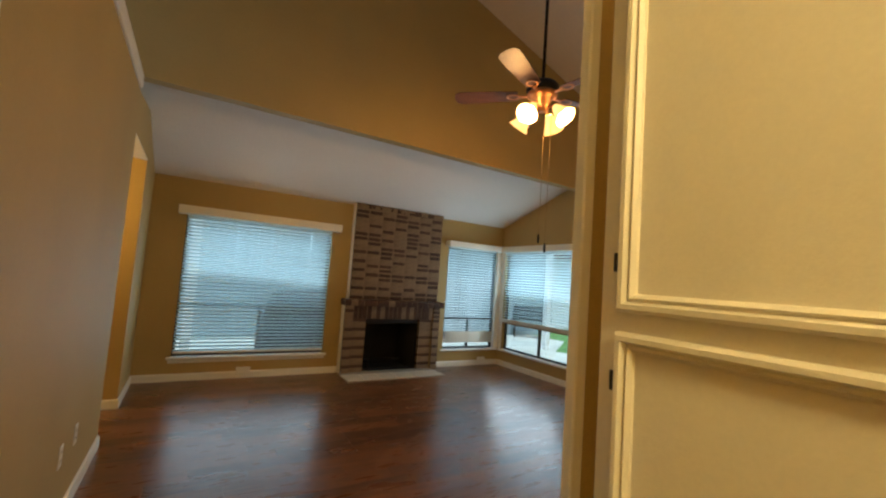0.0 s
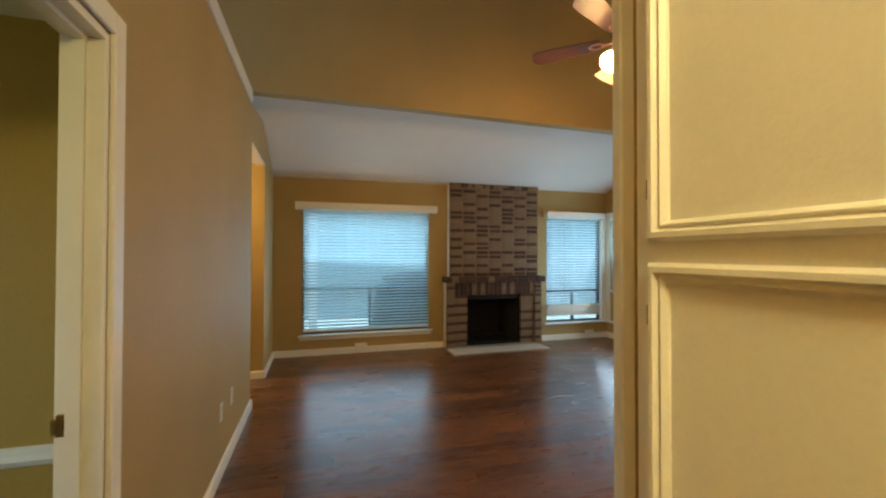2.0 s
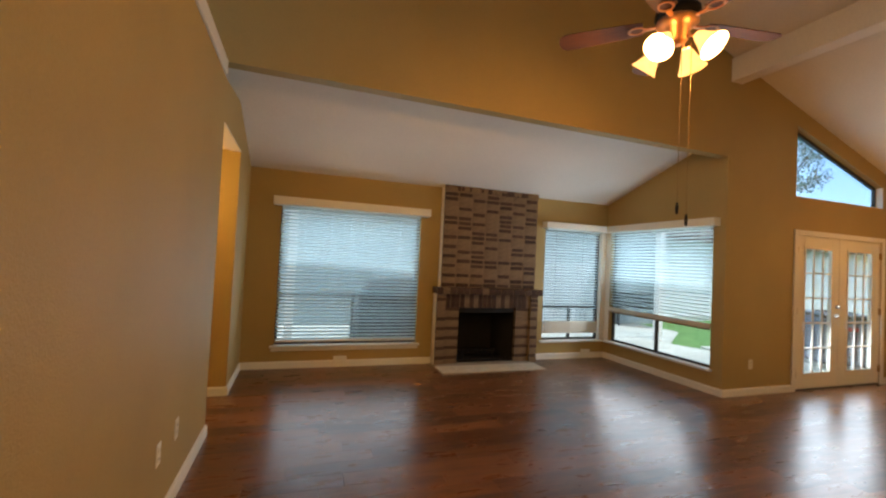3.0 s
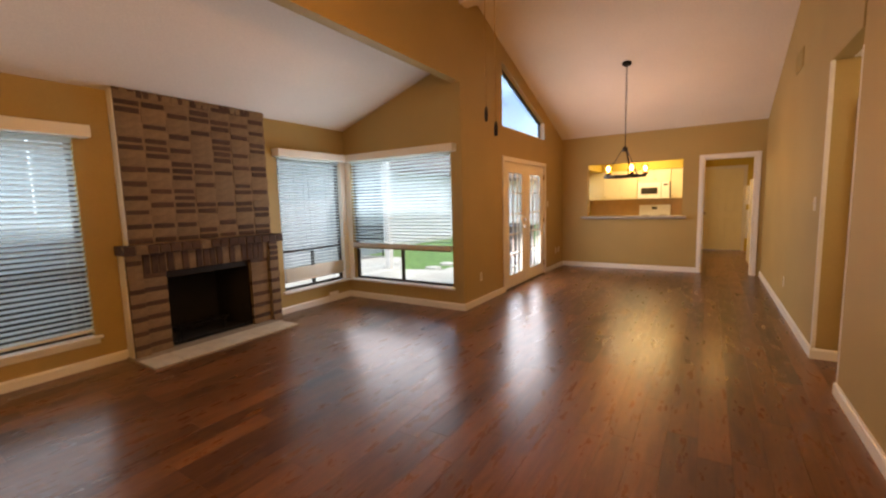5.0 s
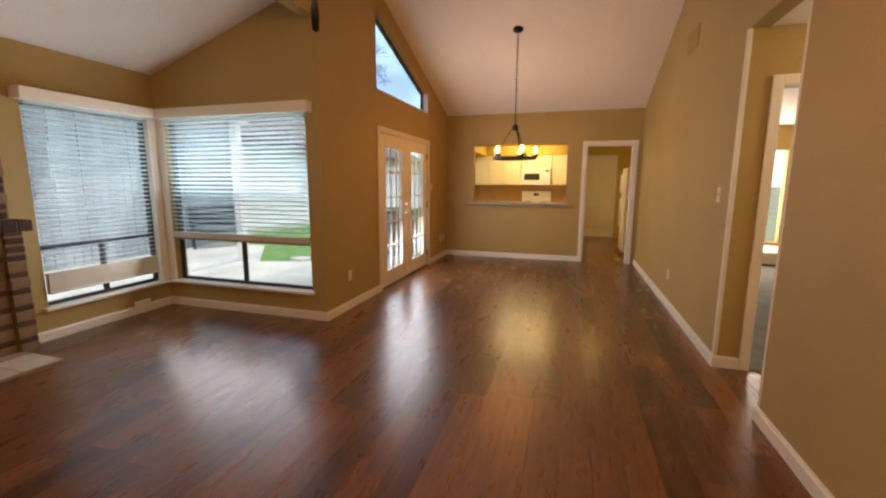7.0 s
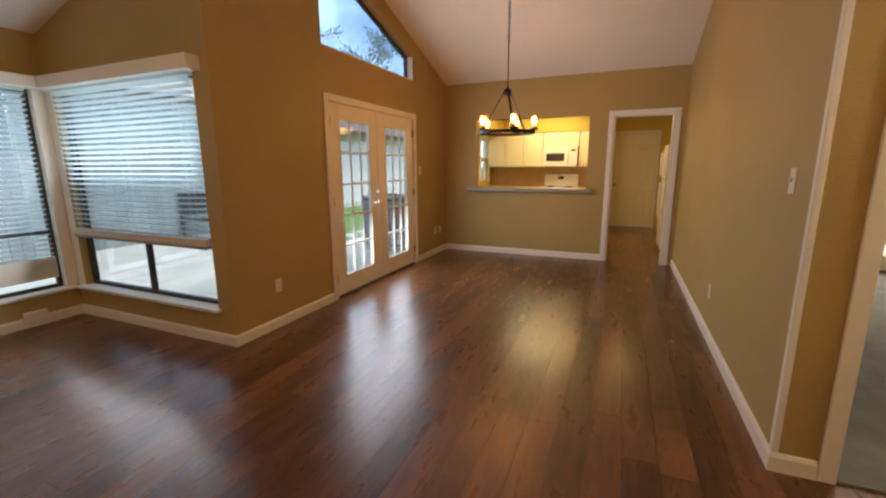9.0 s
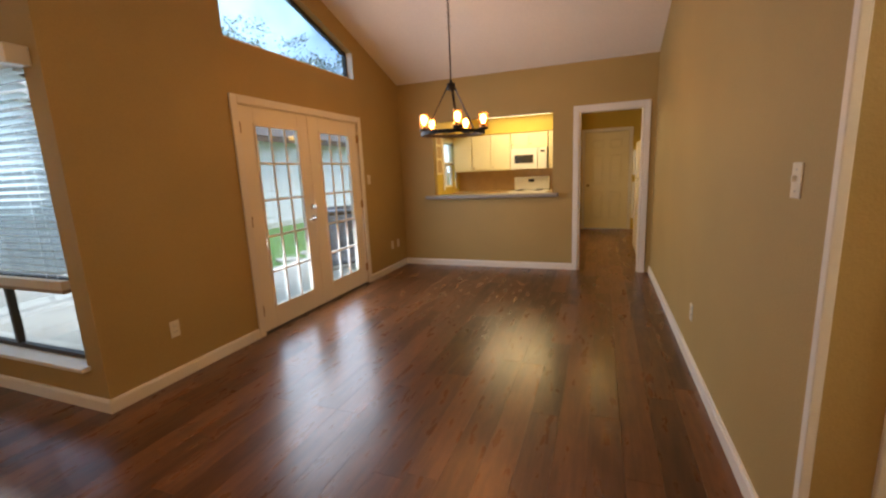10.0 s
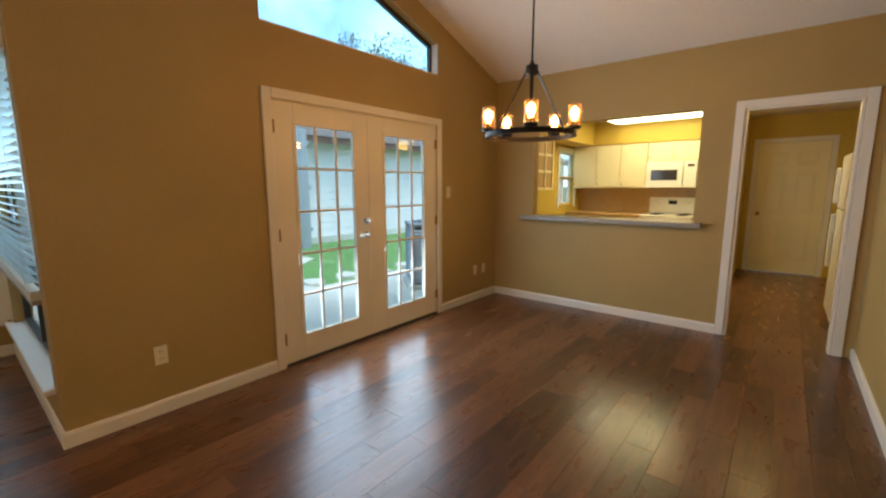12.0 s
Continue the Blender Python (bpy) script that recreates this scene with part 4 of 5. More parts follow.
# ---- plates on the walls ----
def plate(name, at, rz, kind):
    root = thing(name, "ivory light switch plate on the wall" if kind == "switch" else "ivory power outlet low on the wall", kind, pose(*at, 0, 0, rz))
    w = 0.070 if kind == "outlet" else 0.072
    part("plate", boxed(-w / 2, w / 2, -0.006, 0, -0.058, 0.058, 0.003), M_PLATE, root)
    if kind == "switch":
        part("toggle", boxed(-0.006, 0.006, -0.018, -0.004, -0.004, 0.016, 0.002), M_PLATE, root)
        for z in (-0.035, 0.035):
            part("screw", tube(bmesh.new(), (0, -0.0075, z), (0, -0.004, z), 0.0035, seg=8), M_CHROME, root)
    else:
        for z in (-0.022, 0.022):
            f = part("socket", boxed(-0.017, 0.017, -0.008, -0.004, z - 0.014, z + 0.014, 0.004), M_PLATE, root)
            for x in (-0.007, 0.007):
                part("slot", boxed(x - 0.0015, x + 0.0015, -0.0086, -0.0078, z - 0.004, z + 0.006), M_SLOT, f)
    return root


plate("light_switch", (5.687, SY, 1.29), 180, "switch")
plate("light_switch", (8.72, BY, 1.31), 0, "switch")
plate("light_switch", (-0.551, 2.25, 1.247), 0, "switch")
for x in (5.93, 9.24, 9.42):
    plate("power_outlet", (x, BY, 0.368), 0, "outlet")
plate("power_outlet", (7.11, SY, 0.36), 180, "outlet")
plate("power_outlet", (WX, 3.55, 0.40), 90, "outlet")
plate("power_outlet", (WX, 3.22, 0.40), 90, "outlet")
# registers at the foot of the north wall
for x in (1.28, 5.10):
    r = thing("floor_register", "small white wall register on the baseboard", "vent", pose(x, NY - 0.0165, 0.085))
    part("frame", boxed(-0.085, 0.085, -0.014, 0, -0.04, 0.055, 0.004), M_TRIM, r)
    for i in range(4):
        part("slat", boxed(-0.07, 0.07, -0.019, -0.013, -0.026 + i * 0.019, -0.018 + i * 0.019, 0.002), M_TRIM, r)
v = thing("air_vent", "painted metal air return vent high on the wall", "vent", pose(6.92, SY, 2.79))
part("frame", boxed(-0.20, 0.20, 0, 0.010, -0.10, 0.10, 0.003), M_WALL, v)
for i in range(9):
    bm = boxed(-0.175, 0.175, -0.009, 0.009, -0.0015, 0.0015)
    bm.transform(pose(0, 0.012, -0.08 + i * 0.02, 40))
    part("slat", bm, M_WALL, v)

# ---- entrance door, standing open beside the way in ----
ed = thing("door_3", "cream painted panelled door standing open", "door", pose(1.162, 0.750, 0.012, 0, 0, -90 - 1), kind="structure")
part("leaf", boxed(0, 0.86, -0.04, 0.0, 0, 2.03, 0.002), M_DOOR, ed)


def panel_frame(x0, x1, z0, z1):
    """A bolection moulding with mitred corners."""
    prof = [(0, 0), (0.0, 0.010), (0.005, 0.016), (0.012, 0.016), (0.016, 0.007), (0.018, 0.007), (0.021, 0.011), (0.026, 0.004), (0.027, 0)]
    bm = bmesh.new()
    rings = []
    for cx, cz, sx, sz in ((x0, z0, 1, 1), (x1, z0, -1, 1), (x1, z1, -1, -1), (x0, z1, 1, -1)):
        rings.append([bm.verts.new((cx + sx * o, -0.04 - d, cz + sz * o)) for o, d in prof])
    for i in range(4):
        a, b = rings[i], rings[(i + 1) % 4]
        for j in range(len(prof) - 1):
            bm.faces.new((a[j], a[j + 1], b[j + 1], b[j]))
    bmesh.ops.recalc_face_normals(bm, faces=bm.faces[:])
    return bm


part("panel_moulding", panel_frame(0.034, 0.80, 1.414, 1.95), M_DOOR, ed)
part("panel_moulding", panel_frame(0.034, 0.80, 0.2, 1.386), M_DOOR, ed)
for z in (1.314, 1.486):
    part("latch_plate", boxed(0.021, 0.028, -0.0425, -0.039, z - 0.014, z + 0.014, 0.001), M_SLOT, ed, "small dark latch slot")


# ---- pass-through and kitchen ----
sh = part("pass_through_counter", boxed(EX - 0.10, EX + T + 0.09, 2.07, 3.93, 0.985, 1.032, 0.008, 2), M_STONE)
tagged(sh, "grey stone bar counter on the pass-through wall", "counter")
KX = 12.83


def cabinet(name, x0, x1, y0, y1, z0, z1, doors, label, face="x", drawers=False):
    """A painted cabinet unit with framed doors facing the dining room (face x) or the south (face y)."""
    root = thing(name, label, "cabinet")
    part("body", boxed(x0, x1, y0, y1, z0, z1, 0.002), M_CREAM, root)
    n = doors
    for i in range(n):
        if face == "x":
            a, b = y0 + (y1 - y0) * i / n + 0.008, y0 + (y1 - y0) * (i + 1) / n - 0.008
            zt = z1 - 0.02 - (0.16 if drawers else 0)
            d = part("door", boxed(x0 - 0.018, x0 - 0.001, a, b, z0 + 0.02 + (0.08 if drawers else 0), zt, 0.003), M_CREAM, root)
            for p, q, r, s in ((a, a + 0.045, z0 + 0.02, zt), (b - 0.045, b, z0 + 0.02, zt)):
                part("door_frame", boxed(x0 - 0.024, x0 - 0.018, p, q, r + (0.08 if drawers else 0), s, 0.002), M_CREAM, d)
            part("knob", tube(bmesh.new(), (x0 - 0.045, b - 0.025, z0 + 0.07 if not drawers else zt - 0.05), (x0 - 0.02, b - 0.025, z0 + 0.07 if not drawers else zt - 0.05), 0.012, 0.006, 10), M_BRASS, d)
            if drawers:
                part("drawer", boxed(x0 - 0.018, x0 - 0.001, a, b, z1 - 0.16, z1 - 0.02, 0.003), M_CREAM, root)
    return root


cabinet("wall_cabinet", KX - 0.33, KX, 3.26, 4.47, 1.335, 2.06, 3, "cream painted wall cabinet over the worktop")
cabinet("wall_cabinet", KX - 0.33, KX, 2.53, 3.25, 1.76, 2.06, 2, "short cream wall cabinet above the microwave")
cabinet("wall_cabinet", KX - 0.33, KX, 2.16, 2.52, 1.34, 2.06, 1, "narrow cream wall cabinet beside the microwave")
cabinet("base_cabinet", KX - 0.60, KX, 3.26, 4.47, 0.0, 0.88, 3, "cream base cabinet under the worktop", drawers=True)
cabinet("base_cabinet", KX - 0.60, KX, 2.16, 2.52, 0.0, 0.88, 1, "narrow cream base cabinet beside the range", drawers=True)
M_TANLAM = material("tan_laminate", (0.45, 0.29, 0.12), 0.35, vary=0.15, scale=8)
tagged(part("worktop", boxed(KX - 0.63, KX, 3.26, 4.47, 0.885, 0.92, 0.004), M_TANLAM), "tan laminate kitchen worktop", "worktop")
tagged(part("worktop", boxed(KX - 0.63, KX, 2.16, 2.52, 0.885, 0.92, 0.004), M_TANLAM), "tan laminate kitchen worktop", "worktop")
tagged(part("backsplash", boxed(KX - 0.012, KX - 0.001, 2.16, 4.47, 0.93, 1.34), M_TANLAM), "tan backsplash behind the worktop", "backsplash", kind="structure")
tagged(part("soffit_kitchen", boxed(KX - 0.36, KX, 2.15, 4.47, 2.062, 2.438), M_KWALL), "yellow soffit over the wall cabinets", "soffit", kind="structure")
# counter run under the pass-through
tagged(part("worktop", boxed(EX + T + 0.002, EX + T + 0.60, 2.07, 4.47, 0.885, 0.92, 0.004), M_TANLAM), "tan laminate kitchen worktop under the pass-through", "worktop")
c = thing("base_cabinet", "cream base cabinet backing the pass-through wall", "cabinet")
part("body", boxed(EX + T + 0.002, EX + T + 0.56, 2.09, 4.47, 0, 0.884, 0.002), M_CREAM, c)
# cabinet beside the kitchen window, with a glazed door
gc = thing("wall_cabinet", "cream wall cabinet with glass panes near the window", "cabinet")
part("body", boxed(10.43, 10.95, 4.17, 4.47, 1.32, 2.06, 0.003), M_CREAM, gc)
part("shelf_front", boxed(10.45, 10.93, 4.159, 4.169, 1.34, 2.04), M_TANLAM, gc, "tan interior behind the panes")
for z in (1.32, 1.56, 1.79, 2.02):
    part("muntin", boxed(10.43, 10.95, 4.145, 4.158, z, z + 0.035, 0.002), M_CREAM, gc)
for x in (10.43, 10.67, 10.915):
    part("stile", boxed(x, x + 0.035, 4.143, 4.158, 1.32, 2.055, 0.002), M_CREAM, gc)
tagged(part("soffit_kitchen_north", boxed(EX + T + 0.002, KX - 0.362, 4.12, 4.475, 2.063, 2.437), M_KWALL), "yellow soffit over the kitchen window wall", "soffit", kind="structure")
# microwave
mw = thing("microwave", "white over-the-range microwave with dark window", "microwave")
part("body", boxed(KX - 0.40, KX, 2.54, 3.245, 1.345, 1.755, 0.006), M_APPL, mw)
md = part("door", boxed(KX - 0.43, KX - 0.401, 2.72, 3.245, 1.35, 1.75, 0.006), M_APPL, mw)
part("window", boxed(KX - 0.434, KX - 0.429, 2.80, 3.17, 1.46, 1.62, 0.002), M_BLACKGLASS, md)
part("handle", boxed(KX - 0.46, KX - 0.431, 2.725, 2.745, 1.42, 1.68, 0.006), M_APPL, md)
cp = part("control_panel", boxed(KX - 0.43, KX - 0.401, 2.545, 2.715, 1.35, 1.75, 0.004), M_APPL, mw)
part("display", boxed(KX - 0.433, KX - 0.429, 2.58, 2.67, 1.66, 1.70), M_BLACKGLASS, cp)
part("vent_grille", boxed(KX - 0.425, KX - 0.399, 2.55, 3.24, 1.752, 1.758), M_PLATE, mw)
# range
rg = thing("kitchen_range", "white electric kitchen range with control panel", "range")
part("body", boxed(KX - 0.64, KX - 0.01, 2.53, 3.24, 0, 0.905, 0.006), M_APPL, rg)
part("cooktop", boxed(KX - 0.645, KX - 0.01, 2.53, 3.25, 0.906, 0.925, 0.005), M_APPL, rg)
part("oven_door", boxed(KX - 0.67, KX - 0.641, 2.56, 3.21, 0.2, 0.80, 0.006), M_APPL, rg)
bp = part("control_panel", boxed(KX - 0.10, KX - 0.013, 2.53, 3.24, 0.926, 1.19, 0.012), M_APPL, rg)
part("clock", boxed(KX - 0.104, KX - 0.099, 2.83, 2.95, 1.08, 1.14), M_BLACKGLASS, bp)
for y in (2.59, 2.67, 3.09, 3.17):
    part("knob", tube(bmesh.new(), (KX - 0.125, y, 1.10), (KX - 0.10, y, 1.10), 0.022, 0.026, 14), M_APPL, bp)
for dx in (0.18, 0.46):
    for y in (2.70, 3.07):
        part("burner", torus(bmesh.new(), 0.07, 0.012, 0.006, 24, 6, (KX - dx, y, 0.93)), M_IRON, rg)
# fridge
fr = thing("refrigerator", "white top-freezer refrigerator beside the doorway", "refrigerator")
part("body", boxed(10.56, 11.28, 0.40, 1.00, 0.02, 1.68, 0.008), M_APPL, fr)
for z0, z1, nm in ((0.06, 1.13, "door"), (1.14, 1.68, "freezer_door")):
    d = part(nm, boxed(10.56, 11.28, 1.003, 1.055, z0, z1, 0.012, 2), M_APPL, fr)
    part("handle", boxed(11.20, 11.225, 1.056, 1.10, z0 + (0.45 if nm == "door" else 0.05), z1 - (0.05 if nm == "door" else 0.12), 0.008), M_APPL, d)
# ceiling light
cl = thing("ceiling_light", "long fluorescent ceiling light box, lit", "ceiling light")
part("frame", boxed(11.1, 12.36, 2.42, 3.75, 2.375, 2.439, 0.004), M_TRIM, cl)
part("diffuser", boxed(11.14, 12.32, 2.46, 3.71, 2.355, 2.377, 0.004), M_LIGHTBOX, cl).visible_shadow = False
pl = thing("ceiling_light", "round flush ceiling light by the pantry, lit", "ceiling light")
part("base", lathe(bmesh.new(), [(0.0, 0.0), (0.15, 0.0), (0.15, -0.03), (0.0, -0.03)], 24, (11.0, 1.5, 2.439)), M_TRIM, pl, "", True)
part("diffuser", lathe(bmesh.new(), [(0.14, -0.03), (0.13, -0.07), (0.08, -0.10), (0.0, -0.11)], 24, (11.0, 1.5, 2.439)), M_LIGHTBOX, pl, "", True).visible_shadow = False
# kitchen window with blind and casing
casing("window_casing_kitchen", "y", 4.48, -1, 11.9, 12.55, 1.95, z0=1.0)
window("window_5", "y", 4.48, 1, 11.9, 12.55, 1.05, 1.95, 1.5, 12.22, "small kitchen window with white casing", M_TRIM)
blind("y", 4.50, 11.92, 12.53, 1.90, 1.50, 20, 6, "short white blind on the kitchen window")


# ---- six-panel doors ----
def panel_door(name, m, label, w=0.80, h=2.0, knob_right=False, mat=None, knob=M_BRASS):
    root = thing(name, label, "door", m, kind="structure")
    mat = mat or M_DOOR
    part("leaf", boxed(0, w, 0, 0.035, 0, h, 0.002), mat, root)
    for cx in (w * 0.29, w * 0.71):
        for z0, z1 in ((0.22, 0.80), (0.95, 1.56), (1.68, 1.88)):
            bm = boxed(cx - 0.12, cx + 0.12, -0.012, 0.002, z0, z1, 0.010)
            box(bm, cx - 0.092, cx + 0.092, -0.026, -0.011, z0 + 0.028, z1 - 0.028, 0.012)
            part("panel", bm, mat, root)
    x = w - 0.06 if knob_right else 0.06
    bm = lathe(bmesh.new(), [(0.030, 0), (0.030, 0.006), (0.011, 0.012), (0.011, 0.03), (0.026, 0.042), (0.028, 0.055), (0.018, 0.066), (0.0, 0.068)], 18)
    bm.transform(pose(x, -0.001, 0.93, 90))
    part("door_knob", bm, knob, root, "round metal door knob", True)
    return root


panel_door("door_4", pose(13.58, 1.88, 0.003, 0, 0, -90), "cream six-panel door at the end of the kitchen", 0.85, 2.027, mat=M_CREAM)
casing("door_frame_pantry", "x", 13.55, -1, 1.03, 1.88, 2.03)
panel_door("door_5", pose(7.75, -2.38, 0.014, 0, 0, 180), "pale blue-grey panel door of the bedroom", 0.80, 2.0, knob=M_IRON)
bx = thing("storage_box", "long white box on the bedroom carpet", "box")
part("box", boxed(10.2, 11.18, -1.9, 0.4, 0.03, 0.24, 0.02), M_APPL, bx)

# ---- outside ----
slab("ground", [(-400, -400, -0.16), (400, -400, -0.16), (400, 400, -0.16), (-400, 400, -0.16)], -0.2, M_SOIL, "ground reaching to the horizon")
slab("lawn", [(-8, 6.75, -0.14), (26, 6.75, -0.14), (26, 11.2, -0.14), (-8, 11.2, -0.14)], 0.035, M_GRASS, "bright green mown lawn")
slab("patio", [(CX + T + 0.004, BY + T + 0.01, -0.15), (13.5, BY + T + 0.3, -0.15), (13.5, 6.6, -0.15), (8.6, 6.7, -0.15), (8.3, 7.6, -0.15), (10.0, 8.9, -0.15), (10.0, 10.25, -0.15), (CX + T + 0.004, 10.25, -0.15)], 0.06, M_CONCRETE, "pale concrete patio slab")
slab("patio_west", [(-4, NY + T + 0.01, -0.15), (CX + T, NY + T + 0.01, -0.15), (CX + T, 10.25, -0.15), (-4, 10.25, -0.15)], 0.062, M_CONCRETE, "pale concrete patio slab")
rs = random.Random(5)
for i in range(7):
    bm = bmesh.new()
    k = rs.randint(6, 8)
    ring = [(0.26 * rs.uniform(0.75, 1.1) * math.cos(2 * math.pi * j / k), 0.19 * rs.uniform(0.75, 1.1) * math.sin(2 * math.pi * j / k)) for j in range(k)]
    lo, hi = [bm.verts.new((x, y, 0)) for x, y in ring], [bm.verts.new((x * 0.93, y * 0.93, 0.05)) for x, y in ring]
    bm.faces.new(list(reversed(lo))), bm.faces.new(hi)
    for j in range(k):
        bm.faces.new((lo[j], lo[(j + 1) % k], hi[(j + 1) % k], hi[j]))
    st = part("stepping_stone", bm, M_CONCRETE)
    st.matrix_basis = pose(8.75 + i * 0.62, 6.95 + rs.uniform(-0.1, 0.1), -0.115, 0, 0, rs.uniform(0, 180))
    tagged(st, "flat pale stepping stone in the lawn", "stone", "stones along the patio edge")

# neighbour's house with lap siding
nh = thing("neighbour_house", "white lap-sided neighbouring house with brown eaves", "house")
HY, HXA, HXB = 10.9, 10.9, 27.0
part("wall", boxed(HXA, HXB, HY + 0.02, HY + 6.0, -0.16, 2.62), M_SIDING, nh)
bm = bmesh.new()
a = [bm.verts.new(p) for p in ((0, 0, 0), (0, -0.022, 0), (0, -0.006, 0.20), (0, 0, 0.20))]
b = [bm.verts.new((HXB - HXA, *v.co[1:])) for v in a]
for i in range(4):
    bm.faces.new((a[i], a[(i + 1) % 4], b[(i + 1) % 4], b[i]))
bm.faces.new(a), bm.faces.new(list(reversed(b)))
bmesh.ops.recalc_face_normals(bm, faces=bm.faces[:])
lap = mesh_of(bm, "siding_board", M_SIDING)
for i in range(13):
    shared("siding_board", lap, nh, pose(HXA, HY + 0.02, 0.05 + i * 0.195))
part("foundation", boxed(HXA - 0.01, HXB, HY - 0.03, HY + 0.02, -0.16, 0.06), M_CONCRETE, nh)
M_EAVE = material("brown_fascia", (0.13, 0.075, 0.055), 0.6, vary=0.2)
part("fascia", boxed(HXA - 0.4, HXB, HY - 0.52, HY - 0.48, 2.42, 2.60, 0.006), M_EAVE, nh, "dark brown fascia board")
part("soffit", boxed(HXA - 0.38, HXB, HY - 0.48, HY + 0.02, 2.58, 2.60), M_SIDING, nh)
bm = bmesh.new()
q = [bm.verts.new(p) for p in ((HXA - 0.45, HY - 0.58, 2.58), (HXB, HY - 0.58, 2.58), (HXB, HY + 3.2, 4.1), (HXA - 0.45, HY + 3.2, 4.1), (HXA - 0.45, HY + 7, 2.58), (HXB, HY + 7, 2.58))]
bm.faces.new((q[0], q[1], q[2], q[3])), bm.faces.new((q[3], q[2], q[5], q[4]))
bm.faces.new((q[0], q[3], q[4])), bm.faces.new((q[1], q[5], q[2]))
part("roof", bm, M_ROOF, nh, "dark shingle roof")

# fence of upright boards
fe = thing("wooden_fence", "tall weathered grey board fence behind the patio", "fence")
bd = mesh_of(boxed(-0.069, 0.069, -0.009, 0.009, 0, 1, 0.003), "fence_board", M_FENCE)
rf = random.Random(9)
for i in range(118):
    shared("fence_board", bd, fe, pose(-5.8 + i * 0.142, 10.3 + rf.uniform(-0.004, 0.004), -0.15, 0, rf.uniform(-0.4, 0.4), 0) @ Matrix.Diagonal((1, 1, 2.85 + rf.uniform(-0.015, 0.015), 1)))
for z in (0.3, 1.3, 2.35):
    part("rail", boxed(-5.9, 10.95, 10.312, 10.35, z, z + 0.09), M_FENCE, fe)

# patio posts and their beam
M_WHITEPOST = material("white_post", (0.70, 0.70, 0.68), 0.5, vary=0.1)
pc = thing("patio_cover", "white posts and beam of the patio cover", "patio cover")
for x in (0.6, 4.75, 8.25):
    part("post", boxed(x - 0.07, x + 0.07, 7.83, 7.97, -0.09, 2.42, 0.008), M_WHITEPOST, pc)
part("beam", boxed(0.3, 8.5, 7.82, 7.98, 2.42, 2.62, 0.008), M_WHITEPOST, pc)

# air conditioner
ac = thing("air_conditioner", "grey louvred air conditioning unit on the patio", "air conditioner", pose(9.88, 5.55, -0.09, 0, 0, -38))
part("base", boxed(-0.42, 0.42, -0.40, 0.40, 0, 0.06, 0.005), M_CONCRETE, ac)
part("core", boxed(-0.33, 0.33, -0.31, 0.31, 0.06, 0.90), M_SLOT, ac)
lv = mesh_of(boxed(-0.345, 0.345, -0.004, 0.004, -0.016, 0.016), "louvre", M_ACBOX)
lw = mesh_of(boxed(-0.325, 0.325, -0.004, 0.004, -0.016, 0.016), "louvre", M_ACBOX)
for i in range(18):
    z = 0.11 + i * 0.043
    for d in (-1, 1):
        shared("louvre", lv, ac, pose(0, d * 0.335, z, d * 35))
        shared("louvre", lw, ac, pose(d * 0.355, 0, z, 0, -d * 35, 0) @ pose(0, 0, 0, 0, 0, 90))
for x in (-0.35, 0.35):
    for y in (-0.33, 0.33):
        part("corner_post", boxed(x - 0.02, x + 0.02, y - 0.02, y + 0.02, 0.06, 0.90, 0.004), M_ACBOX, ac)
part("top", boxed(-0.38, 0.38, -0.36, 0.36, 0.90, 0.94, 0.01, 2), M_ACBOX, ac)
for r in (0.10, 0.17, 0.24, 0.30):
    part("fan_guard", torus(bmesh.new(), r, 0.005, None, 28, 5, (0, 0, 0.952)), M_IRON, ac)
part("label_plate", boxed(0.02, 0.16, -0.362, -0.352, 0.66, 0.72), material("red_label", (0.5, 0.05, 0.06), 0.4), ac, "small red label")

# covered grill by the wide window
M_COVER = material("dark_vinyl_cover", (0.035, 0.035, 0.04), 0.55, vary=0.3, scale=4, bump=0.6, bump_scale=12)
gl = thing("covered_grill", "dark vinyl cover over a patio grill", "grill", pose(2.30, 7.30, -0.088) @ Matrix.Diagonal((1.15, 1.0, 1.22, 1)))
bm = bmesh.new()
box(bm, -0.62, 0.62, -0.30, 0.30, 0.0, 0.90)
bmesh.ops.subdivide_edges(bm, edges=bm.edges[:], cuts=6, use_grid_fill=True)
for v in bm.verts:
    k = noise.noise(Vector((v.co.x * 4, v.co.y * 4, v.co.z * 5)))
    t = v.co.z / 0.9
    v.co.x *= 1 - 0.22 * t ** 4 + 0.04 * k
    v.co.y *= 1 - 0.35 * t ** 3 + 0.07 * k
    v.co.z *= 1.0 + 0.10 * t * (1 - (v.co.x / 0.62) ** 2)
part("cover", bm, M_COVER, gl, "", True)
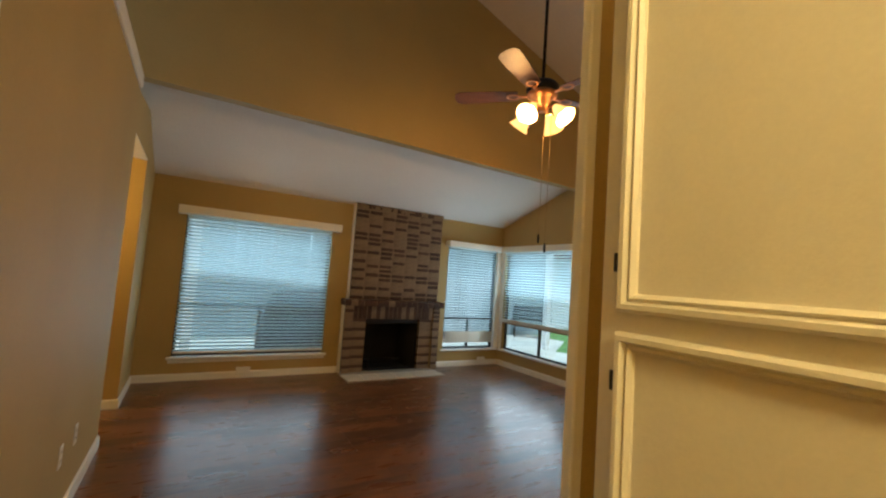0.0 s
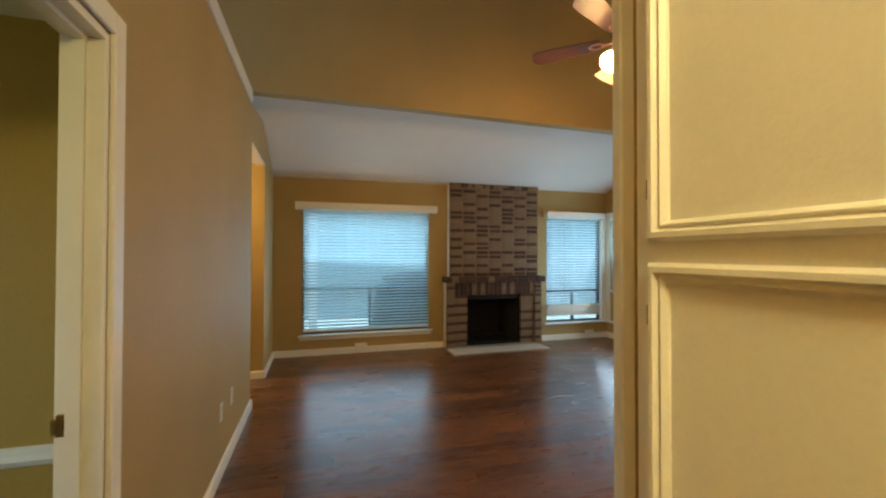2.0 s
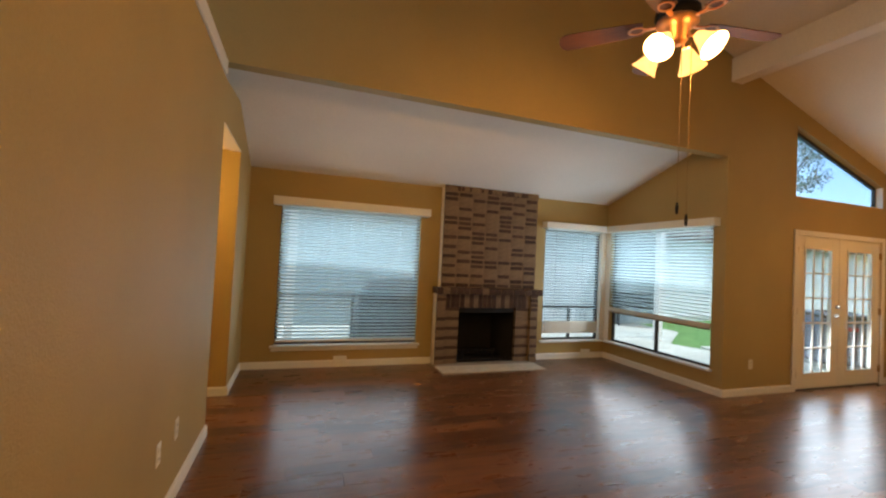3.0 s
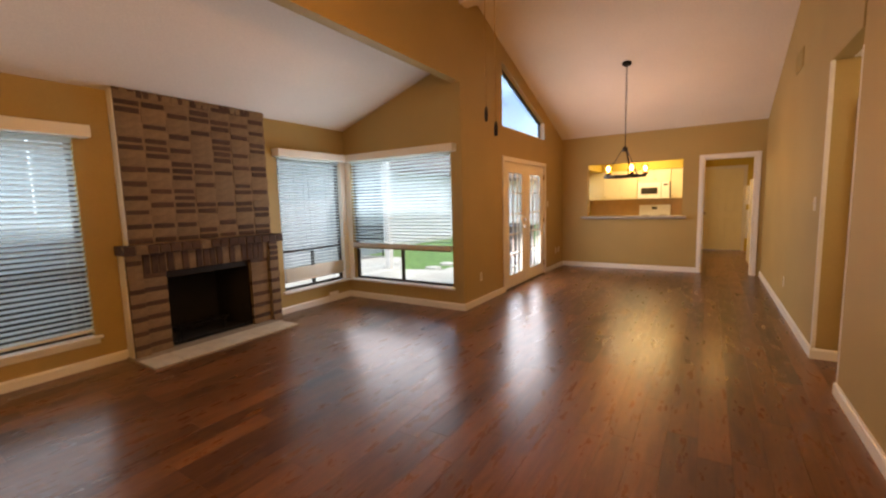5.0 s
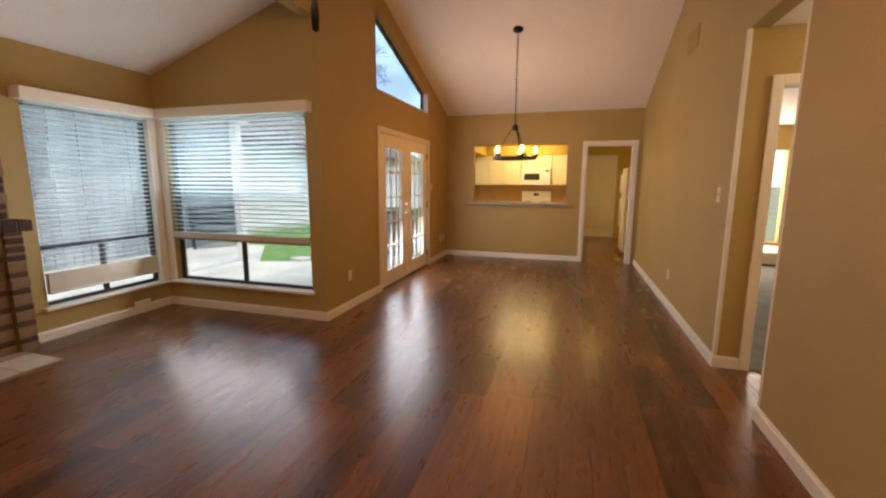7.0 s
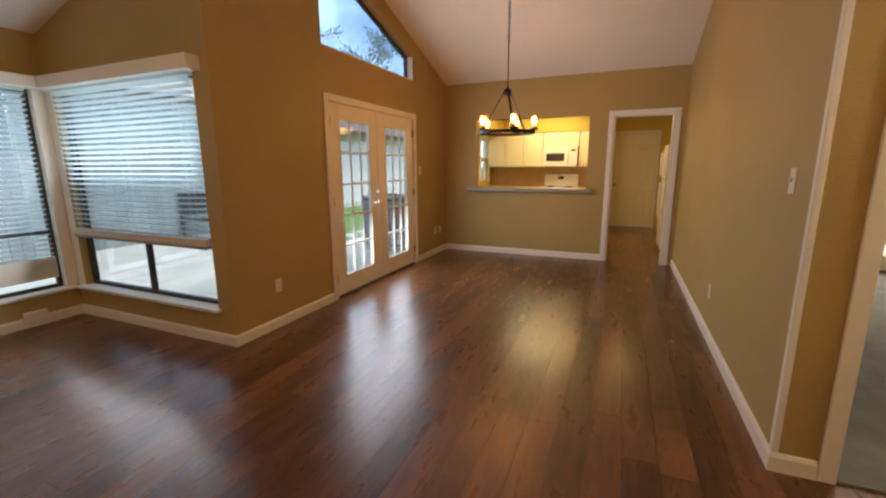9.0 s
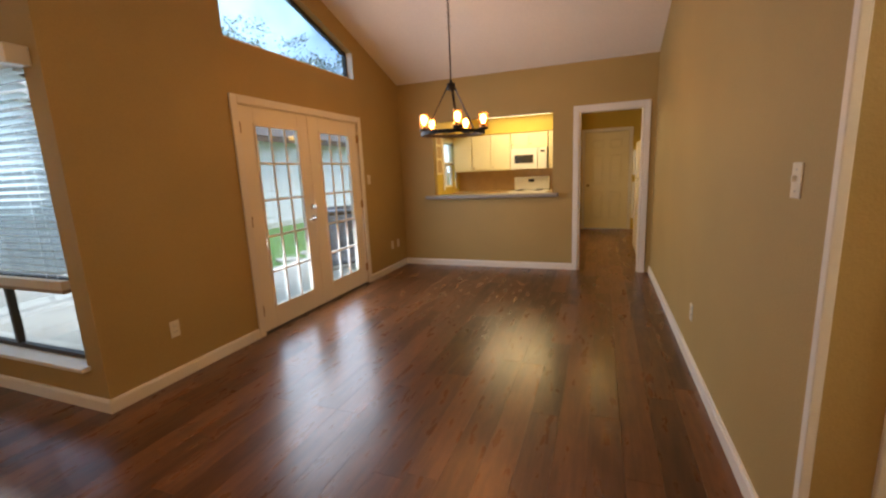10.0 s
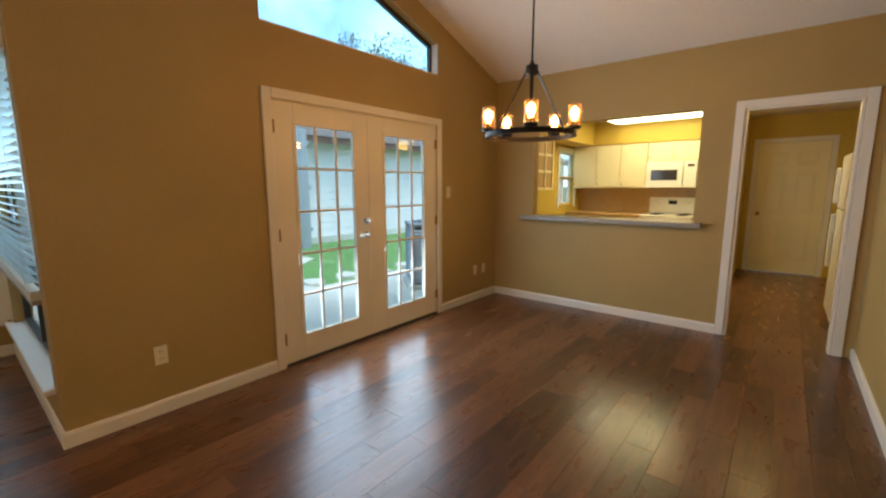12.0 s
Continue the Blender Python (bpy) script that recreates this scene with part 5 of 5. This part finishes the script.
# patio bench
bn = thing("patio_bench", "dark slatted bench with a high back on the patio", "bench", pose(9.5, 9.75, -0.09, 0, 0, -38) @ Matrix.Diagonal((0.72, 0.9, 0.85, 1)))
for y in (-0.21, -0.07, 0.07, 0.21):
    part("seat_slat", boxed(-0.75, 0.75, y - 0.058, y + 0.058, 0.42, 0.45, 0.006), M_IRON, bn)
for z in (0.56, 0.70, 0.84, 0.98):
    part("back_slat", boxed(-0.75, 0.75, 0.27, 0.295, z, z + 0.095, 0.006), M_IRON, bn)
for x in (-0.68, 0.68):
    part("leg", boxed(x - 0.025, x + 0.025, -0.26, -0.21, 0, 0.42, 0.005), M_IRON, bn)
    part("leg", boxed(x - 0.025, x + 0.025, 0.22, 0.269, 0, 1.10, 0.005), M_IRON, bn)
    part("armrest", boxed(x - 0.03, x + 0.03, -0.27, 0.22, 0.64, 0.67, 0.006), M_IRON, bn)
    part("arm_post", boxed(x - 0.02, x + 0.02, -0.25, -0.21, 0.451, 0.64, 0.004), M_IRON, bn)


def tree(at, h, spread, seed):
    r = random.Random(seed)
    root = thing("tree", "leafy green tree behind the neighbouring house", "tree", pose(*at, -0.16))
    bm = bmesh.new()
    tube(bm, (0, 0, 0), (0.1, 0.05, h * 0.4), 0.22, 0.14, 10)
    tips = []
    for i in range(9):
        a, e = 2 * math.pi * i / 9 + r.uniform(-0.3, 0.3), r.uniform(0.25, 0.9)
        b = Vector((0.1, 0.05, h * r.uniform(0.3, 0.42)))
        t = b + Vector((math.cos(a) * spread * e, math.sin(a) * spread * e, h * r.uniform(0.2, 0.5)))
        tube(bm, b, t, 0.08, 0.025, 6)
        tips += [t, b.lerp(t, 0.7)]
    part("trunk", bm, M_BARK, root)
    verts, faces = [], []
    for t in tips:
        for c in range(9):
            o = t + Vector((r.gauss(0, 0.8), r.gauss(0, 0.8), r.gauss(0, 0.6)))
            for i in range(75):
                p = o + Vector((r.gauss(0, 0.26), r.gauss(0, 0.26), r.gauss(0, 0.2)))
                u = Vector((r.uniform(-1, 1), r.uniform(-1, 1), r.uniform(-1, 1))).normalized() * 0.075
                w = u.cross(Vector((r.uniform(-1, 1), r.uniform(-1, 1), r.uniform(-1, 1)))).normalized() * 0.04
                k = len(verts)
                verts += [p - u, p + w, p + u, p - w]
                faces.append((k, k + 1, k + 2, k + 3))
    me = bpy.data.meshes.new("crown")
    me.from_pydata(verts, [], faces)
    me.materials.append(M_LEAF)
    new("crown", me).parent = root


tree((20.5, 18.5), 10.2, 4.2, 1)
tree((15.0, 22.0), 8.6, 4.0, 2)
tree((26.5, 19.0), 10.8, 4.4, 3)


# ---- floor boards ----
PW = 0.157
rp = random.Random(11)
PLANKS = {}
far = []
floor_ob = bpy.data.objects["floor"]


def plank_mesh(L):
    key = round(L, 3)
    if key not in PLANKS:
        PLANKS[key] = mesh_of(boxed(-L / 2 + 0.0006, L / 2 - 0.0006, -PW / 2 + 0.0006, PW / 2 - 0.0006, -0.014, 0), "plank", M_PLANK)
    return PLANKS[key]


def spans(y):
    lo, hi = y - PW / 2, y + PW / 2
    if lo > BY:
        return [(WX - 1.7 if hi > 4.42 and lo < 5.40 else WX, CX)]
    if hi > SN:
        return [(WX - 1.7 if hi > 4.42 else WX, 13.55 if hi < 4.47 else EX)]
    return [(WX, 2.1), (4.35, 5.43), (EX, 13.55)] if hi > 0.34 else [(WX, 2.1), (4.35, 5.43)]


y = -1.562 - PW / 2
near = 0
while y - PW / 2 < NY:
    for a, b in spans(y):
        x = a
        first = True
        while x < b - 0.01:
            L = rp.choice((0.6, 0.8, 1.0, 1.2, 1.2, 1.4)) * (rp.choice((0.3, 0.5, 0.7, 1.0)) if first else 1)
            L = min(L, b - x)
            if b - x - L < 0.15:
                L = b - x
            first = False
            if 1.9 < x + L / 2 < 9.8 and SY < y < 4.4 and near < 300:
                shared("plank", plank_mesh(L), floor_ob, pose(x + L / 2, y, rp.uniform(-0.0001, 0), 0, 0, 180 * rp.randint(0, 1)))
                near += 1
            else:
                far.append((x, x + L, y, 0.0))
            x += L
    y += PW
verts, faces = [], []
for a, b, yc, dz in far:
    k = len(verts)
    c, g, h = 0.0001, 0.0006, PW / 2
    for x0, x1, y0, y1, z in ((a + g, b - g, yc - h + g, yc + h - g, -0.014), (a + g, b - g, yc - h + g, yc + h - g, -c), (a + g + c, b - g - c, yc - h + g + c, yc + h - g - c, 0)):
        verts += [(x0, y0, z + dz), (x1, y0, z + dz), (x1, y1, z + dz), (x0, y1, z + dz)]
    for s in (0, 4):
        for i in range(4):
            j = (i + 1) % 4
            faces.append((k + s + i, k + s + j, k + s + 4 + j, k + s + 4 + i))
    faces.append((k + 8, k + 9, k + 10, k + 11))
me = bpy.data.meshes.new("planks")
me.from_pydata(verts, [], faces)
me.materials.append(M_PLANK_J)
ob = new("planks", me)
ob.parent = floor_ob
tagged(ob, kind="stuff")
